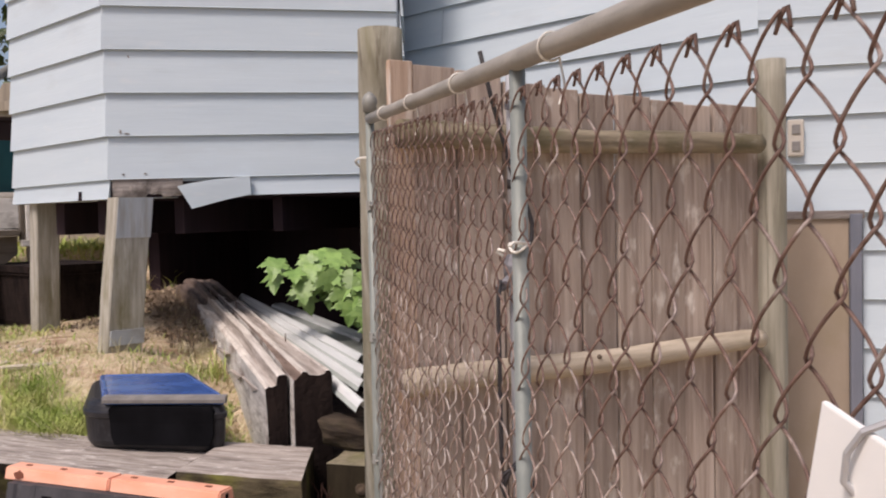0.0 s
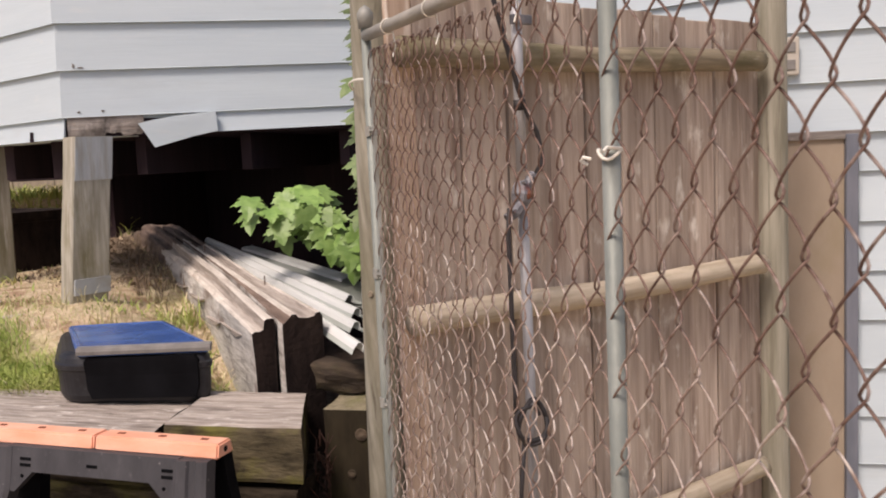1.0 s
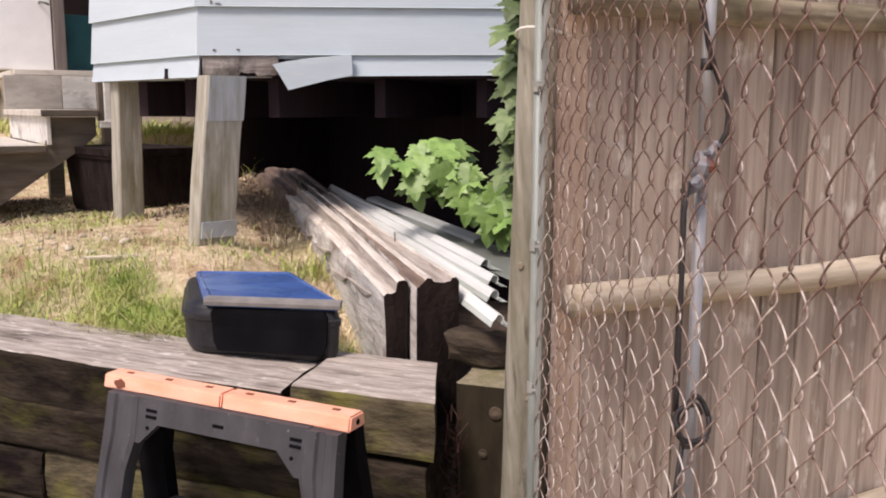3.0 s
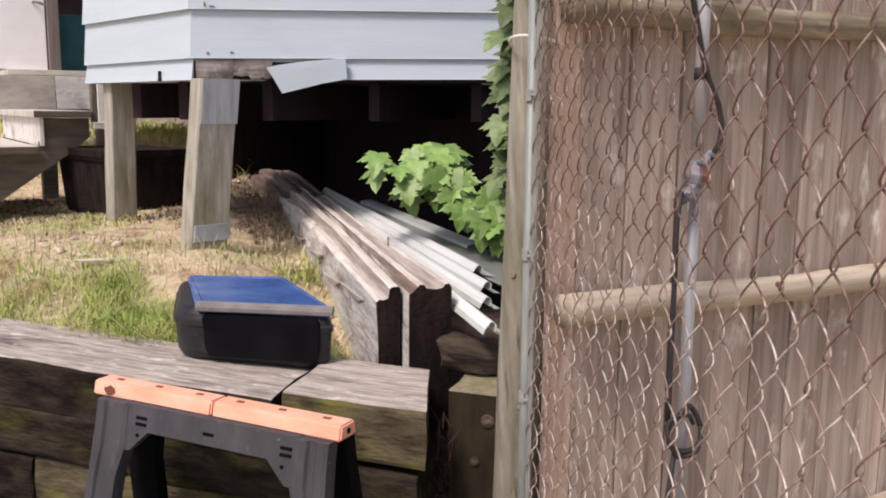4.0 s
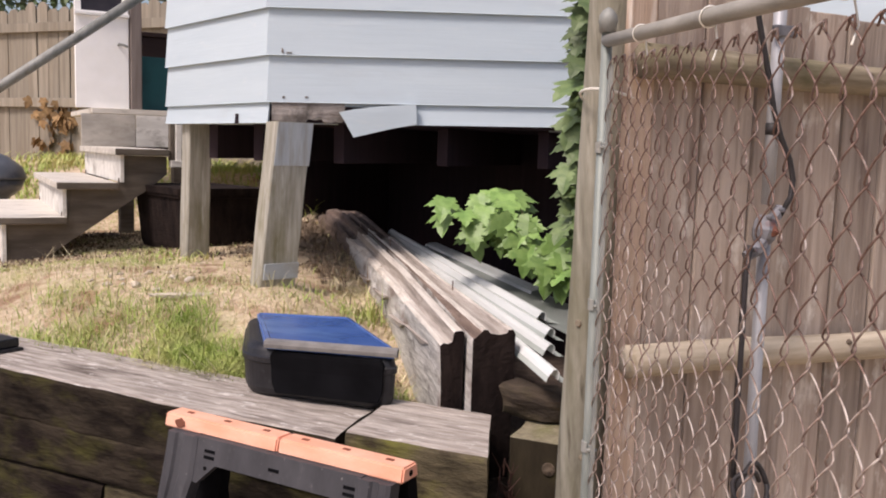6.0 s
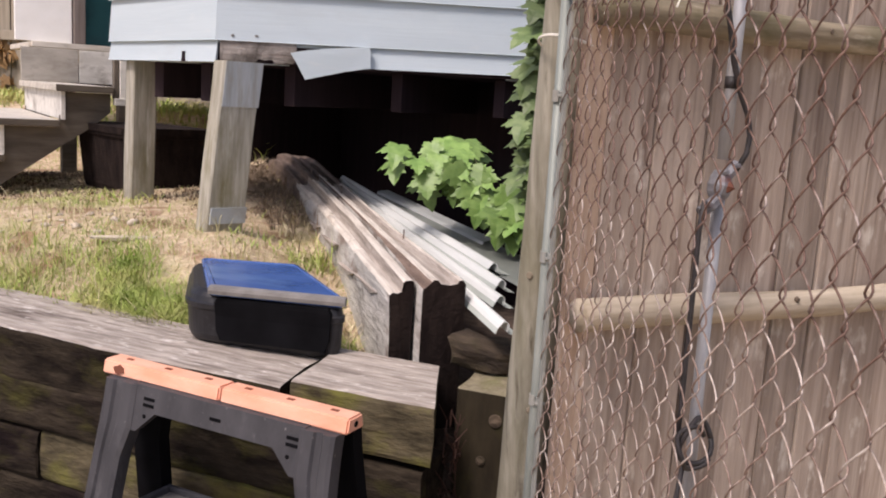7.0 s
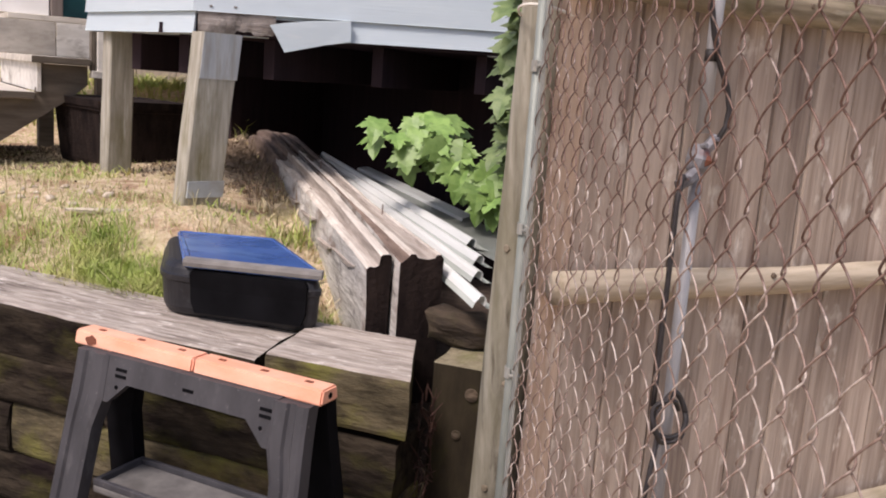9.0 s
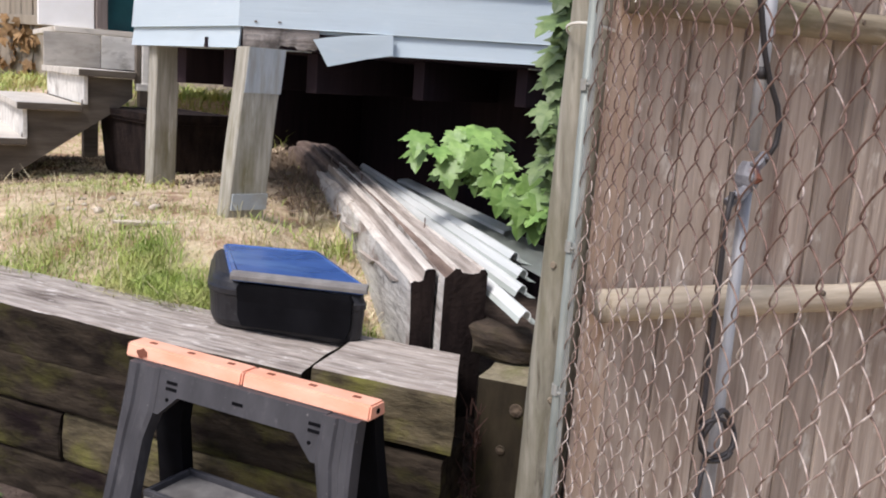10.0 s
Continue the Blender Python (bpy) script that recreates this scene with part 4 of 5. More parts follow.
def picket(phase, length=1.64):
    """One zigzag wire of the fabric, hanging from z = 0 downwards."""
    pts = []
    sub = 10
    n = int(length / PZ) * sub
    for i in range(n + 1):
        th = math.pi * i / sub + (math.pi if phase else 0)
        c = math.cos(th)
        x = PX * 0.5 * 1.15 * (math.asin(0.97 * c) / math.asin(0.97))
        pts.append((x, -0.0058 * math.copysign(abs(math.sin(th)) ** 0.6, math.sin(th)), -i * PZ / sub))
    bm = tube(pts, 0.00128, 5)
    # the cut end folded over its neighbour in a knuckle
    x0 = pts[0][0]
    sg = 1 if x0 > 0 else -1
    tube([(x0 - 0.002 * sg, 0.001, -0.004), (x0 - 0.0005 * sg, 0.003, 0.001), (x0 + 0.001 * sg, 0.0045, 0.002), (x0 + 0.003 * sg, 0.004, -0.003), (x0 + 0.006 * sg, 0.003, -0.011)], [0.0016, 0.0017, 0.0017, 0.0016, 0.0014], 5, bm=bm)
    # rusty at the top, greyer further down
    me = mesh_of("wire", bm, WIRE, smooth=True)
    me.materials.append(WIREL)
    for p in me.polygons:
        p.material_index = 1 if p.center.z + 0.18 * noise.noise(Vector((p.center.z * 7, phase * 5.0, 1))) < -0.34 else 0
    return me


wires = [picket(0), picket(1)]
rnd = random.Random(5)
for i in range(0, int(FLEN / PX) - 1):
    s = 0.023 + (i + 0.5) * PX
    part("wire", wires[i % 2], WIRE, fence, m=pose(s, 0.0, RAIL0 + SLOPE * s - 0.033, rnd.uniform(-0.3, 0.3), 0, 0))
for s in (0.207, 0.51, 0.86, 1.243):
    zc = RAIL0 + SLOPE * s
    part("rail_tie", tube([(s + 0.004 * math.sin(a), 0.0140 * math.cos(a), zc + 0.0140 * math.sin(a)) for a in [2 * math.pi * i / 24 for i in range(22)]] + [(s + 0.006, 0.012, zc - 0.04), (s + 0.01, 0.004, zc - 0.06)], 0.0013, 6), WHITEW, fence, "white wire tie")
part("wire_tie", tube([(1.122 + 0.0125 * math.cos(a), 0.003 + 0.0125 * math.sin(a), 1.538 + 0.005 * math.sin(2 * a)) for a in [radians(150 + 250 * i / 12) for i in range(13)]] + [(1.139, -0.010, 1.545), (1.143, -0.016, 1.541)], 0.0018, 6), WHITEW, line_post, "twisted aluminium tie")
part("wire_tie", tube([(1.096, -0.010, 1.528), (1.092, -0.016, 1.533), (1.098, -0.016, 1.536), (1.104, -0.010, 1.534)], 0.0018, 6), WHITEW, line_post, "twisted aluminium tie")

# white sign on the fence
sm = frame_xy((F0.x, F0.y), (F0.x + FD.x, F0.y + FD.y))
sign = thing("warning_sign", "white warning sign with red letters hung on the chain-link fence", "sign", sm @ pose(1.688, -0.012, 1.474, 0, 14, 0))
part("board", box(0.30, 0.004, 0.22, (0.15, 0, -0.11), 0.0015), WHITES, sign)
for lx in (0.045, 0.105, 0.165, 0.225):
    part("letter_bar", box(0.036, 0.0012, 0.055, (lx + 0.018, -0.003, -0.098)), REDS, sign, "red lettering")
part("hanger", tube([(0.034, -0.001, -0.036), (0.031, -0.006, -0.030), (0.031, -0.007, -0.014), (0.036, -0.004, 0.0), (0.043, 0.004, 0.008), (0.05, 0.010, 0.010)], 0.0020, 7), WIREG, sign, "white plastic tie")

# ---- wooden posts and board panel behind the chain-link ----
wp = thing("wooden_post", "weathered grey wooden post tied to the chain-link end post", "post", pose(0.575, 2.40, 0.1))
rings = []
for i in range(25):
    z = 1.935 * i / 24
    fx, fy = 0.118 * i / 24, -0.30 * i / 24
    rings.append([Vector((fx + (0.056 + 0.003 * noise.noise(Vector((math.cos(a) * 2, math.sin(a) * 2, z * 3)))) * math.cos(a), fy + 0.056 * math.sin(a), z)) for a in [2 * math.pi * k / 14 for k in range(14)]])
shaft = part("shaft", loft(rings), ROUNDW, wp, smooth=True)
for z, a in ((0.52, 262), (0.80, 285), (1.12, 250), (1.45, 275)):
    fx, fy, ca, sa = 0.118 * z / 1.935, -0.30 * z / 1.935, math.cos(radians(a)), math.sin(radians(a))
    part("knot", tube([(fx + 0.052 * ca, fy + 0.052 * sa, z), (fx + 0.0585 * ca, fy + 0.0585 * sa, z)], [0.011, 0.007], 9), KNOTP, shaft)
part("wire_loop", tube([(0.112 + 0.066 * math.cos(a), -0.285 + 0.066 * math.sin(a), 1.60 - 0.022 * math.sin(a + 0.5)) for a in [2 * math.pi * i / 24 for i in range(25)]], 0.003, 6), WHITEW, wp, "white wire loop")

PA, PB = (0.752, 2.03), (1.68, 3.04)
PLEN = (Vector(PB) - Vector(PA)).length
panel = thing("board_fence_panel", "brown weathered wooden fence panel with three round rails", "fence", frame_xy(PA, PB))
rnd = random.Random(12)
x, i = 0.0, 0
while x < PLEN - 0.02:
    w = rnd.choice((0.128, 0.135, 0.142)) if i else 0.07
    w = min(w, PLEN + 0.015 - x)
    zt = 1.96 - 0.055 * math.sin(min(max((x + 0.05) / PLEN, 0), 1) * math.pi * 0.62) + rnd.uniform(-0.006, 0.006)
    part("board", box(w - 0.004, 0.018, zt - 0.16, (0, 0, (zt + 0.16) / 2), 0.003), ORANGEB if i == 0 else FENCEW, panel, m=pose(x + w / 2, 0.045 + rnd.uniform(-0.002, 0.003), 0, 0, rnd.uniform(-0.25, 0.25), 0))
    x += w
    i += 1
for z0, z1, mt, lab in ((1.772, 1.782, RAILD, "mossy brown round rail"), (1.175, 1.160, RAILW, "pale round rail"), (0.53, 0.51, RAILW, "pale round rail")):
    n = 40
    rings = []
    for k in range(n + 1):
        f = k / n
        r0 = 0.035 * (1 - 0.12 * f)
        ring = []
        for q in range(14):
            a = 2 * math.pi * q / 14
            r = r0 * (1 + 0.10 * noise.noise(Vector((f * 4, math.cos(a), math.sin(a) + z0))) + 0.07 * noise.noise(Vector((f * 22, math.cos(a) * 3, math.sin(a) * 3 + z0))))
            ring.append(Vector((0.01 + (PLEN - 0.05) * f + (0.008 * noise.noise(Vector((q, z0, f))) if k in (0, n) else 0), r * math.sin(a) - 0.002, z0 + (z1 - z0) * f + 0.004 * math.sin(f * 7 + z0) + r * math.cos(a))))
        rings.append(ring)
    rail = part("rail", loft(rings), mt, panel, lab, smooth=True)
    for kx in ((0.34,), (1.02,), (0.62,))[int(z0 * 10) % 3]:
        part("knot", tube([(kx * PLEN / 1.4, -0.030, z0 + 0.008), (kx * PLEN / 1.4, -0.037, z0 + 0.008)], [0.008, 0.005], 7), KNOT, rail)
ep = thing("wooden_post", "thick round weathered wooden post at the end of the board panel", "post", pose(1.700, 3.085, 0.1, 0, 0, 20))
rings = []
for i in range(25):
    z = 1.96 * i / 24
    rings.append([Vector(((0.047 + 0.003 * noise.noise(Vector((math.cos(a) * 2, math.sin(a) * 2, z * 3 + 9)))) * math.cos(a), 0.047 * math.sin(a), z)) for a in [2 * math.pi * k / 16 for k in range(16)]])
part("shaft", loft(rings), ROUNDW, ep, smooth=True)

# thin conduit, cable and latch hardware hung on the panel
pm = frame_xy(PA, PB)
pole = thing("conduit_pole", "thin galvanised conduit pole with a rusty coupling and black cable", "pole", pm @ pose(0.302, -0.07, 0, 0, -0.75, 0))
part("upper_pipe", tube([(0.012, 0, 1.97), (0.006, 0, 1.5)], 0.0128, 12), PIPE, pole, smooth=True)
part("lower_pipe", tube([(0.008, 0.004, 1.45), (-0.002, 0.004, 0.35)], 0.0128, 12), PIPE, pole, smooth=True)
part("collar", tube([(0.0085, 0, 1.640), (0.009, 0, 1.664)], 0.0145, 12), RUBBER, pole, "black taped collar", smooth=True)
part("coupling", tube([(-0.008, -0.004, 1.422), (-0.005, -0.004, 1.432), (-0.002, -0.006, 1.448), (0.0, -0.004, 1.465), (0.002, -0.004, 1.477)], [0.017, 0.023, 0.026, 0.022, 0.016], 9), COUPL, pole, "dark grey coupling with rust")
part("clamp", tube([(-0.055, -0.01, 1.395), (-0.03, -0.014, 1.41), (-0.012, -0.014, 1.425)], [0.011, 0.014, 0.012], 7), COUPL, pole)
part("clamp", tube([(0.006, -0.012, 1.465), (0.018, -0.014, 1.478), (0.030, -0.012, 1.495)], [0.011, 0.013, 0.009], 7), COUPL, pole)
for bx, bz in ((-0.045, 1.41), (0.022, 1.488), (-0.008, 1.475)):
    part("bolt", tube([(bx, -0.018, bz), (bx, -0.03, bz + 0.002)], [0.006, 0.005], 6), COUPL, pole)
part("cable", tube([(-0.095, -0.02, 1.97), (-0.068, -0.024, 1.86), (-0.036, -0.024, 1.76), (-0.014, -0.022, 1.69), (0.010, -0.022, 1.635), (0.036, -0.024, 1.59), (0.048, -0.024, 1.55), (0.044, -0.024, 1.515), (0.020, -0.02, 1.475)], 0.0058, 7), RUBBER, pole, "black cable", smooth=True)
part("rust_patch", tube([(-0.004, -0.020, 1.436), (0.002, -0.029, 1.446), (0.004, -0.020, 1.458)], [0.006, 0.010, 0.006], 7), RUSTY, pole, "bright rust on the coupling")
part("bracket", box(0.06, 0.012, 0.022, (0.014, -0.012, 1.845), 0.003), COUPL, pole, "dark strap at the rail")
part("cable", tube([(-0.056, -0.022, 1.42), (-0.064, -0.022, 1.36), (-0.064, -0.022, 1.25), (-0.066, -0.022, 1.1), (-0.066, -0.022, 0.99), (-0.068, -0.022, 0.94)], 0.0058, 7), RUBBER, pole, "black cable", smooth=True)
ring = [(-0.022 + 0.043 * math.cos(a), -0.028 + 0.01 * math.sin(2 * a), 0.915 + 0.050 * math.sin(a)) for a in [2 * math.pi * i / 20 for i in range(21)]]
ring2 = [(-0.035 + 0.042 * math.cos(a + 0.6), -0.036 + 0.008 * math.cos(3 * a), 0.905 + 0.05 * math.sin(a + 0.4)) for a in [2 * math.pi * i / 20 for i in range(18)]]
part("cable_coil", tube(ring2, 0.0052, 7), RUBBER, pole, "coiled black cable", smooth=True)
part("cable_coil", tube(ring, 0.0060, 7), RUBBER, pole, "coiled black cable", smooth=True)
part("cable", tube([(-0.045, -0.022, 0.87), (-0.06, -0.02, 0.75), (-0.07, -0.02, 0.6)], 0.006, 6), RUBBER, pole, "black cable", smooth=True)

# ---- plants ----
def leaf_mesh(name, material, scale, bend):
    """A five-lobed leaf in the x-y plane, its stalk at the origin, folded along the midrib and drooping."""
    half = [(0.09, -0.07), (0.34, -0.09), (0.36, 0.03), (0.47, 0.06), (0.34, 0.16), (0.50, 0.20), (0.53, 0.30), (0.70, 0.42), (0.52, 0.44), (0.48, 0.52), (0.27, 0.46), (0.28, 0.60), (0.36, 0.70), (0.20, 0.72), (0.16, 0.84)]
    bm = bmesh.new()

    def lift(x, y):
        return 0.16 * abs(x) - bend * (y * y + x * x) - 0.10 * max(0.0, abs(x) - 0.35) + 0.02 * math.sin(9 * y + 7 * abs(x))
    mid = [bm.verts.new((0, y, -bend * y * y)) for y in (0.0, 0.2, 0.46, 0.7, 1.0)]
    for side in (-1, 1):
        vs = [bm.verts.new((side * x, y, lift(x, y))) for x, y in half]
        for loop in ((mid[0], *vs[:5], mid[1]), (mid[1], *vs[4:11], mid[2]), (mid[2], *vs[10:14], mid[3]), (mid[3], *vs[13:], mid[4])):
            bm.faces.new(loop if side > 0 else loop[::-1])
    bmesh.ops.scale(bm, vec=(scale, scale, scale), verts=bm.verts)
    me = bpy.data.meshes.new(name)
    bm.to_mesh(me)
    bm.free()
    me.materials.append(material)
    return me


LEAVES = [leaf_mesh("leaf", LEAF, s, b) for s, b in ((0.128, 0.30), (0.112, 0.40), (0.095, 0.2), (0.118, 0.5))]
LEAVESD = [leaf_mesh("leaf", LEAFD, s, b) for s, b in ((0.125, 0.3), (0.105, 0.4), (0.09, 0.25))]


def leafy(name, label, base, tips, leaves, count, spread, seed, meshes, face, turn=60):
    th = thing(name, label, "plant", Matrix.Translation(base))
    r = random.Random(seed)
    for tip in tips:
        tip = Vector(tip) - Vector(base)
        mid = Vector((tip.x * 0.25, tip.y * 0.3, tip.z * 0.75)) + Vector((r.uniform(-0.03, 0.03), r.uniform(-0.04, 0.04), 0.02))
        part("stem", tube([(0, 0, 0), mid * 0.5, mid, tip * 0.85, tip], [0.007, 0.005, 0.004, 0.003, 0.0015], 6), STEM, th)
    for k in range(count):
        c = Vector(leaves[k % len(leaves)]) - Vector(base)
        d = Vector((r.gauss(0, 1) * spread[0], r.gauss(0, 1) * spread[1], r.gauss(0, 1) * spread[2]))
        d = Vector((max(-1.7 * spread[0], min(1.7 * spread[0], d.x)), max(-1.7 * spread[1], min(1.7 * spread[1], d.y)), max(-1.7 * spread[2], min(1.7 * spread[2], d.z))))
        az = face + r.uniform(-turn, turn)
        m = Matrix.Translation(c + d) @ pose(0, 0, 0, 0, 0, az) @ pose(0, 0, 0, r.uniform(-58, -18), r.uniform(-0.4, 0.4) * turn, 0)
        s = r.uniform(0.75, 1.15)
        part("leaf", meshes[k % len(meshes)], None, th, m=m @ Matrix.Scale(s, 4))
    return th


leafy("maple_sapling", "young maple sapling with bright green lobed leaves", (0.574, 3.162, 0.62), [(0.012, 3.230, 1.387), (0.162, 3.247, 1.397), (0.331, 3.215, 1.302)],
      [(-0.003, 3.226, 1.397), (0.062, 3.247, 1.412), (0.122, 3.247, 1.377), (0.082, 3.226, 1.342), (0.172, 3.226, 1.327), (0.252, 3.204, 1.287), (0.182, 3.226, 1.280), (0.278, 3.194, 1.255), (0.362, 3.194, 1.267), (0.392, 3.183, 1.250), (0.330, 3.190, 1.232)], 78, (0.040, 0.06, 0.024), 4, LEAVES, 186, 40)
leafy("climbing_vine", "green leafy vine climbing beside the wooden post", (0.47, 3.05, 0.6), [(0.46, 3.0, 2.05), (0.43, 3.0, 1.7), (0.46, 3.0, 1.9)],
      [(0.45, 3.05, 2.03), (0.43, 3.05, 1.95), (0.455, 3.05, 1.86), (0.44, 3.05, 1.76), (0.43, 3.05, 1.66), (0.44, 3.05, 1.57), (0.43, 3.03, 1.48), (0.455, 3.03, 1.40), (0.49, 3.03, 1.28)], 110, (0.026, 0.05, 0.045), 8, LEAVESD, 195, 45)


def blades(name, label, material, area, count, lo, hi, seed, dens=None, wide=0.0035):
    """Grass: one sheet of many bent blades."""
    r = random.Random(seed)
    verts, faces = [], []
    made = 0
    tries = 0
    while made < count and tries < count * 20:
        tries += 1
        x, y = r.uniform(area[0], area[1]), r.uniform(area[2], area[3])
        if not upper(x, y) and area[2] > 2:
            continue
        if dens and r.random() > dens(x, y):
            continue
        z = height(x, y) - 0.004
        h = r.uniform(lo, hi)
        a = r.uniform(0, 2 * math.pi)
        dx, dy = math.cos(a), math.sin(a)
        b = r.uniform(0.2, 1.3) * h
        w = wide * r.uniform(0.6, 1.4)
        k = len(verts)
        for f, g in ((0, 1), (0.5, 0.8), (1.0, 0.12)):
            cx, cy, cz = x + dx * b * f * f, y + dy * b * f * f, z + h * f * (1 - 0.25 * f)
            verts += [(cx - dy * w * g, cy + dx * w * g, cz), (cx + dy * w * g, cy - dx * w * g, cz)]
        faces += [(k, k + 1, k + 3, k + 2), (k + 2, k + 3, k + 5, k + 4)]
        made += 1
    me = bpy.data.meshes.new(name)
    me.from_pydata(verts, [], faces)
    me.materials.append(material)
    tagged(new(name, me), label, "grass", kind="stuff")


def clump(x, y, s, o):
    return 0.5 + 0.9 * noise.noise(Vector((x * s + o, y * s, o)))


blades("grass", "fresh green grass tufts along the retaining wall", GRASSG, (-1.6, 0.0, 2.46, 2.95), 6400, 0.03, 0.10, 3, lambda x, y: max(0.0, clump(x, y, 3.0, 1) - 0.15) * max(0.0, 1.25 - (y - 2.5) * 2.6) * (1.0 if -0.95 < x < -0.2 else 0.22), wide=0.0017)
blades("dry_grass", "long pale straw blades leaning over the turf", GRASSD, (-1.9, 0.0, 2.47, 3.2), 700, 0.05, 0.15, 83, None, wide=0.0014)
blades("grass", "weedy tufts at the foot of the posts", GRASSG, (-1.75, -0.55, 3.0, 3.75), 120, 0.02, 0.06, 84, lambda x, y: 1.0 if math.hypot(x + 0.62, y - 3.22) < 0.14 or math.hypot(x + 1.5, y - 3.55) < 0.16 else 0.02)
blades("grass", "thin green grass over the yard", GRASSG, (-4.5, 0.0, 2.6, 6.5), 7000, 0.010, 0.040, 4, lambda x, y: max(0.0, clump(x, y, 1.4, 5) - 0.35) * (1.0 if y < 3.1 else 0.3), wide=0.0015)
blades("grass", "short yellow-green turf between bare patches", GRASSG, (-2.6, 0.15, 2.47, 3.5), 7500, 0.008, 0.028, 24, lambda x, y: max(0.0, clump(x, y, 2.1, 31) - 0.25) * (0.25 if -1.0 < x < -0.3 and y > 2.75 else 1.0), wide=0.0015)
blades("grass", "green tufts at the foot of the timbers", GRASSG, (-0.75, 0.15, 2.55, 3.3), 420, 0.02, 0.07, 46, lambda x, y: max(0.0, clump(x, y, 4.0, 3) - 0.2) if abs((x - TIE_A.x) * TIE_DIR.y - (y - TIE_A.y) * TIE_DIR.x + 0.18) < 0.07 else 0.0)
blades("grass", "grass on the bank behind the house", GRASSG, (-6.0, -1.6, 5.6, 7.3), 3600, 0.04, 0.16, 14, lambda x, y: max(0.03, clump(x, y, 1.6, 12) - 0.2), wide=0.006)
blades("dead_brush", "brown dead leaves and stems over the dirt by the steps", BRUSH, (-3.6, -0.9, 3.15, 5.2), 9000, 0.006, 0.03, 91, lambda x, y: max(0.0, clump(x, y, 2.2, 17) - 0.2) * min(1.0, (y - 3.1) * 2.5), wide=0.005)
blades("dry_grass", "dry straw-coloured grass over the yard", GRASSD, (-4.0, 0.2, 2.5, 5.0), 14000, 0.008, 0.038, 5, lambda x, y: max(0.0, clump(x, y, 1.8, 9) - 0.1), wide=0.0015)
blades("dry_grass", "tall dry grass at the foot of the timbers", GRASSD, (-0.9, 0.2, 2.6, 3.9), 260, 0.02, 0.08, 6, lambda x, y: 1.0 if abs((x - TIE_A.x) * TIE_DIR.y - (y - TIE_A.y) * TIE_DIR.x + 0.17) < 0.07 else 0.0)
blades("dead_brush", "tangle of dead brown stems at the far end of the timbers", BRUSH, (-1.75, -0.3, 3.1, 5.1), 420, 0.05, 0.18, 71, lambda x, y: (0.25 if y < 3.5 else 1.0) if -0.28 < (x - TIE_A.x) * TIE_DIR.y - (y - TIE_A.y) * TIE_DIR.x < -0.09 else 0.0, wide=0.0022)
def litter(name, label, material, count, seed):
    """Dead leaves and bark heaped over the far part of the timbers, in one sheet."""
    r = random.Random(seed)
    verts, faces = [], []
    for _ in range(count):
        u = 1.15 + 2.1 * r.random() ** 0.7
        v = r.uniform(-0.34, 0.30)
        w = min(max((u - 1.1) / 1.2, 0), 1)
        p = Vector((TIE_A.x, TIE_A.y, 0)) + TIE_DIR * u + Vector((-TIE_DIR.y, TIE_DIR.x, 0)) * v
        if v < 0.12:
            continue
        top = 1.115 + 0.037 * u if -0.08 < v < 0.11 else 1.02 + 0.03 * u
        if r.random() > w * 0.6 + 0.1:
            continue
        p.z = top + r.uniform(-0.01, 0.010 + 0.03 * w * r.random())
        a = Vector((r.gauss(0, 1), r.gauss(0, 1), r.gauss(0, 0.5))).normalized()
        b = a.orthogonal().normalized()
        ln, wd = r.uniform(0.012, 0.05), r.uniform(0.003, 0.011)
        k = len(verts)
        verts += [tuple(p - a * ln), tuple(p + b * wd), tuple(p + a * ln), tuple(p - b * wd)]
        faces.append((k, k + 1, k + 2, k + 3))
    me = bpy.data.meshes.new(name)
    me.from_pydata(verts, [], faces)
    me.materials.append(material)
    tagged(new(name, me), label, "leaf litter", kind="stuff")


blades("grass", "tuft of long green blades against the timbers", GRASSG, (-0.46, -0.26, 3.05, 3.3), 26, 0.12, 0.20, 47, lambda x, y: 1.0 if math.hypot(x + 0.37, y - 3.16) < 0.06 else 0.0, wide=0.0022)
litter("leaf_litter", "dead brown leaves and bark heaped on the timbers", BRUSH, 3000, 19)
blades("grass", "grass at the foot of the house wall", GRASSG, (1.9, 3.4, 2.9, 3.42), 1500, 0.05, 0.16, 7)

# ---- porch stairs ----
PORCH = Matrix(((0.64, -0.768, 0, -2.217), (0.768, 0.64, 0, 3.95), (0, 0, 1, 0), (0, 0, 0, 1)))


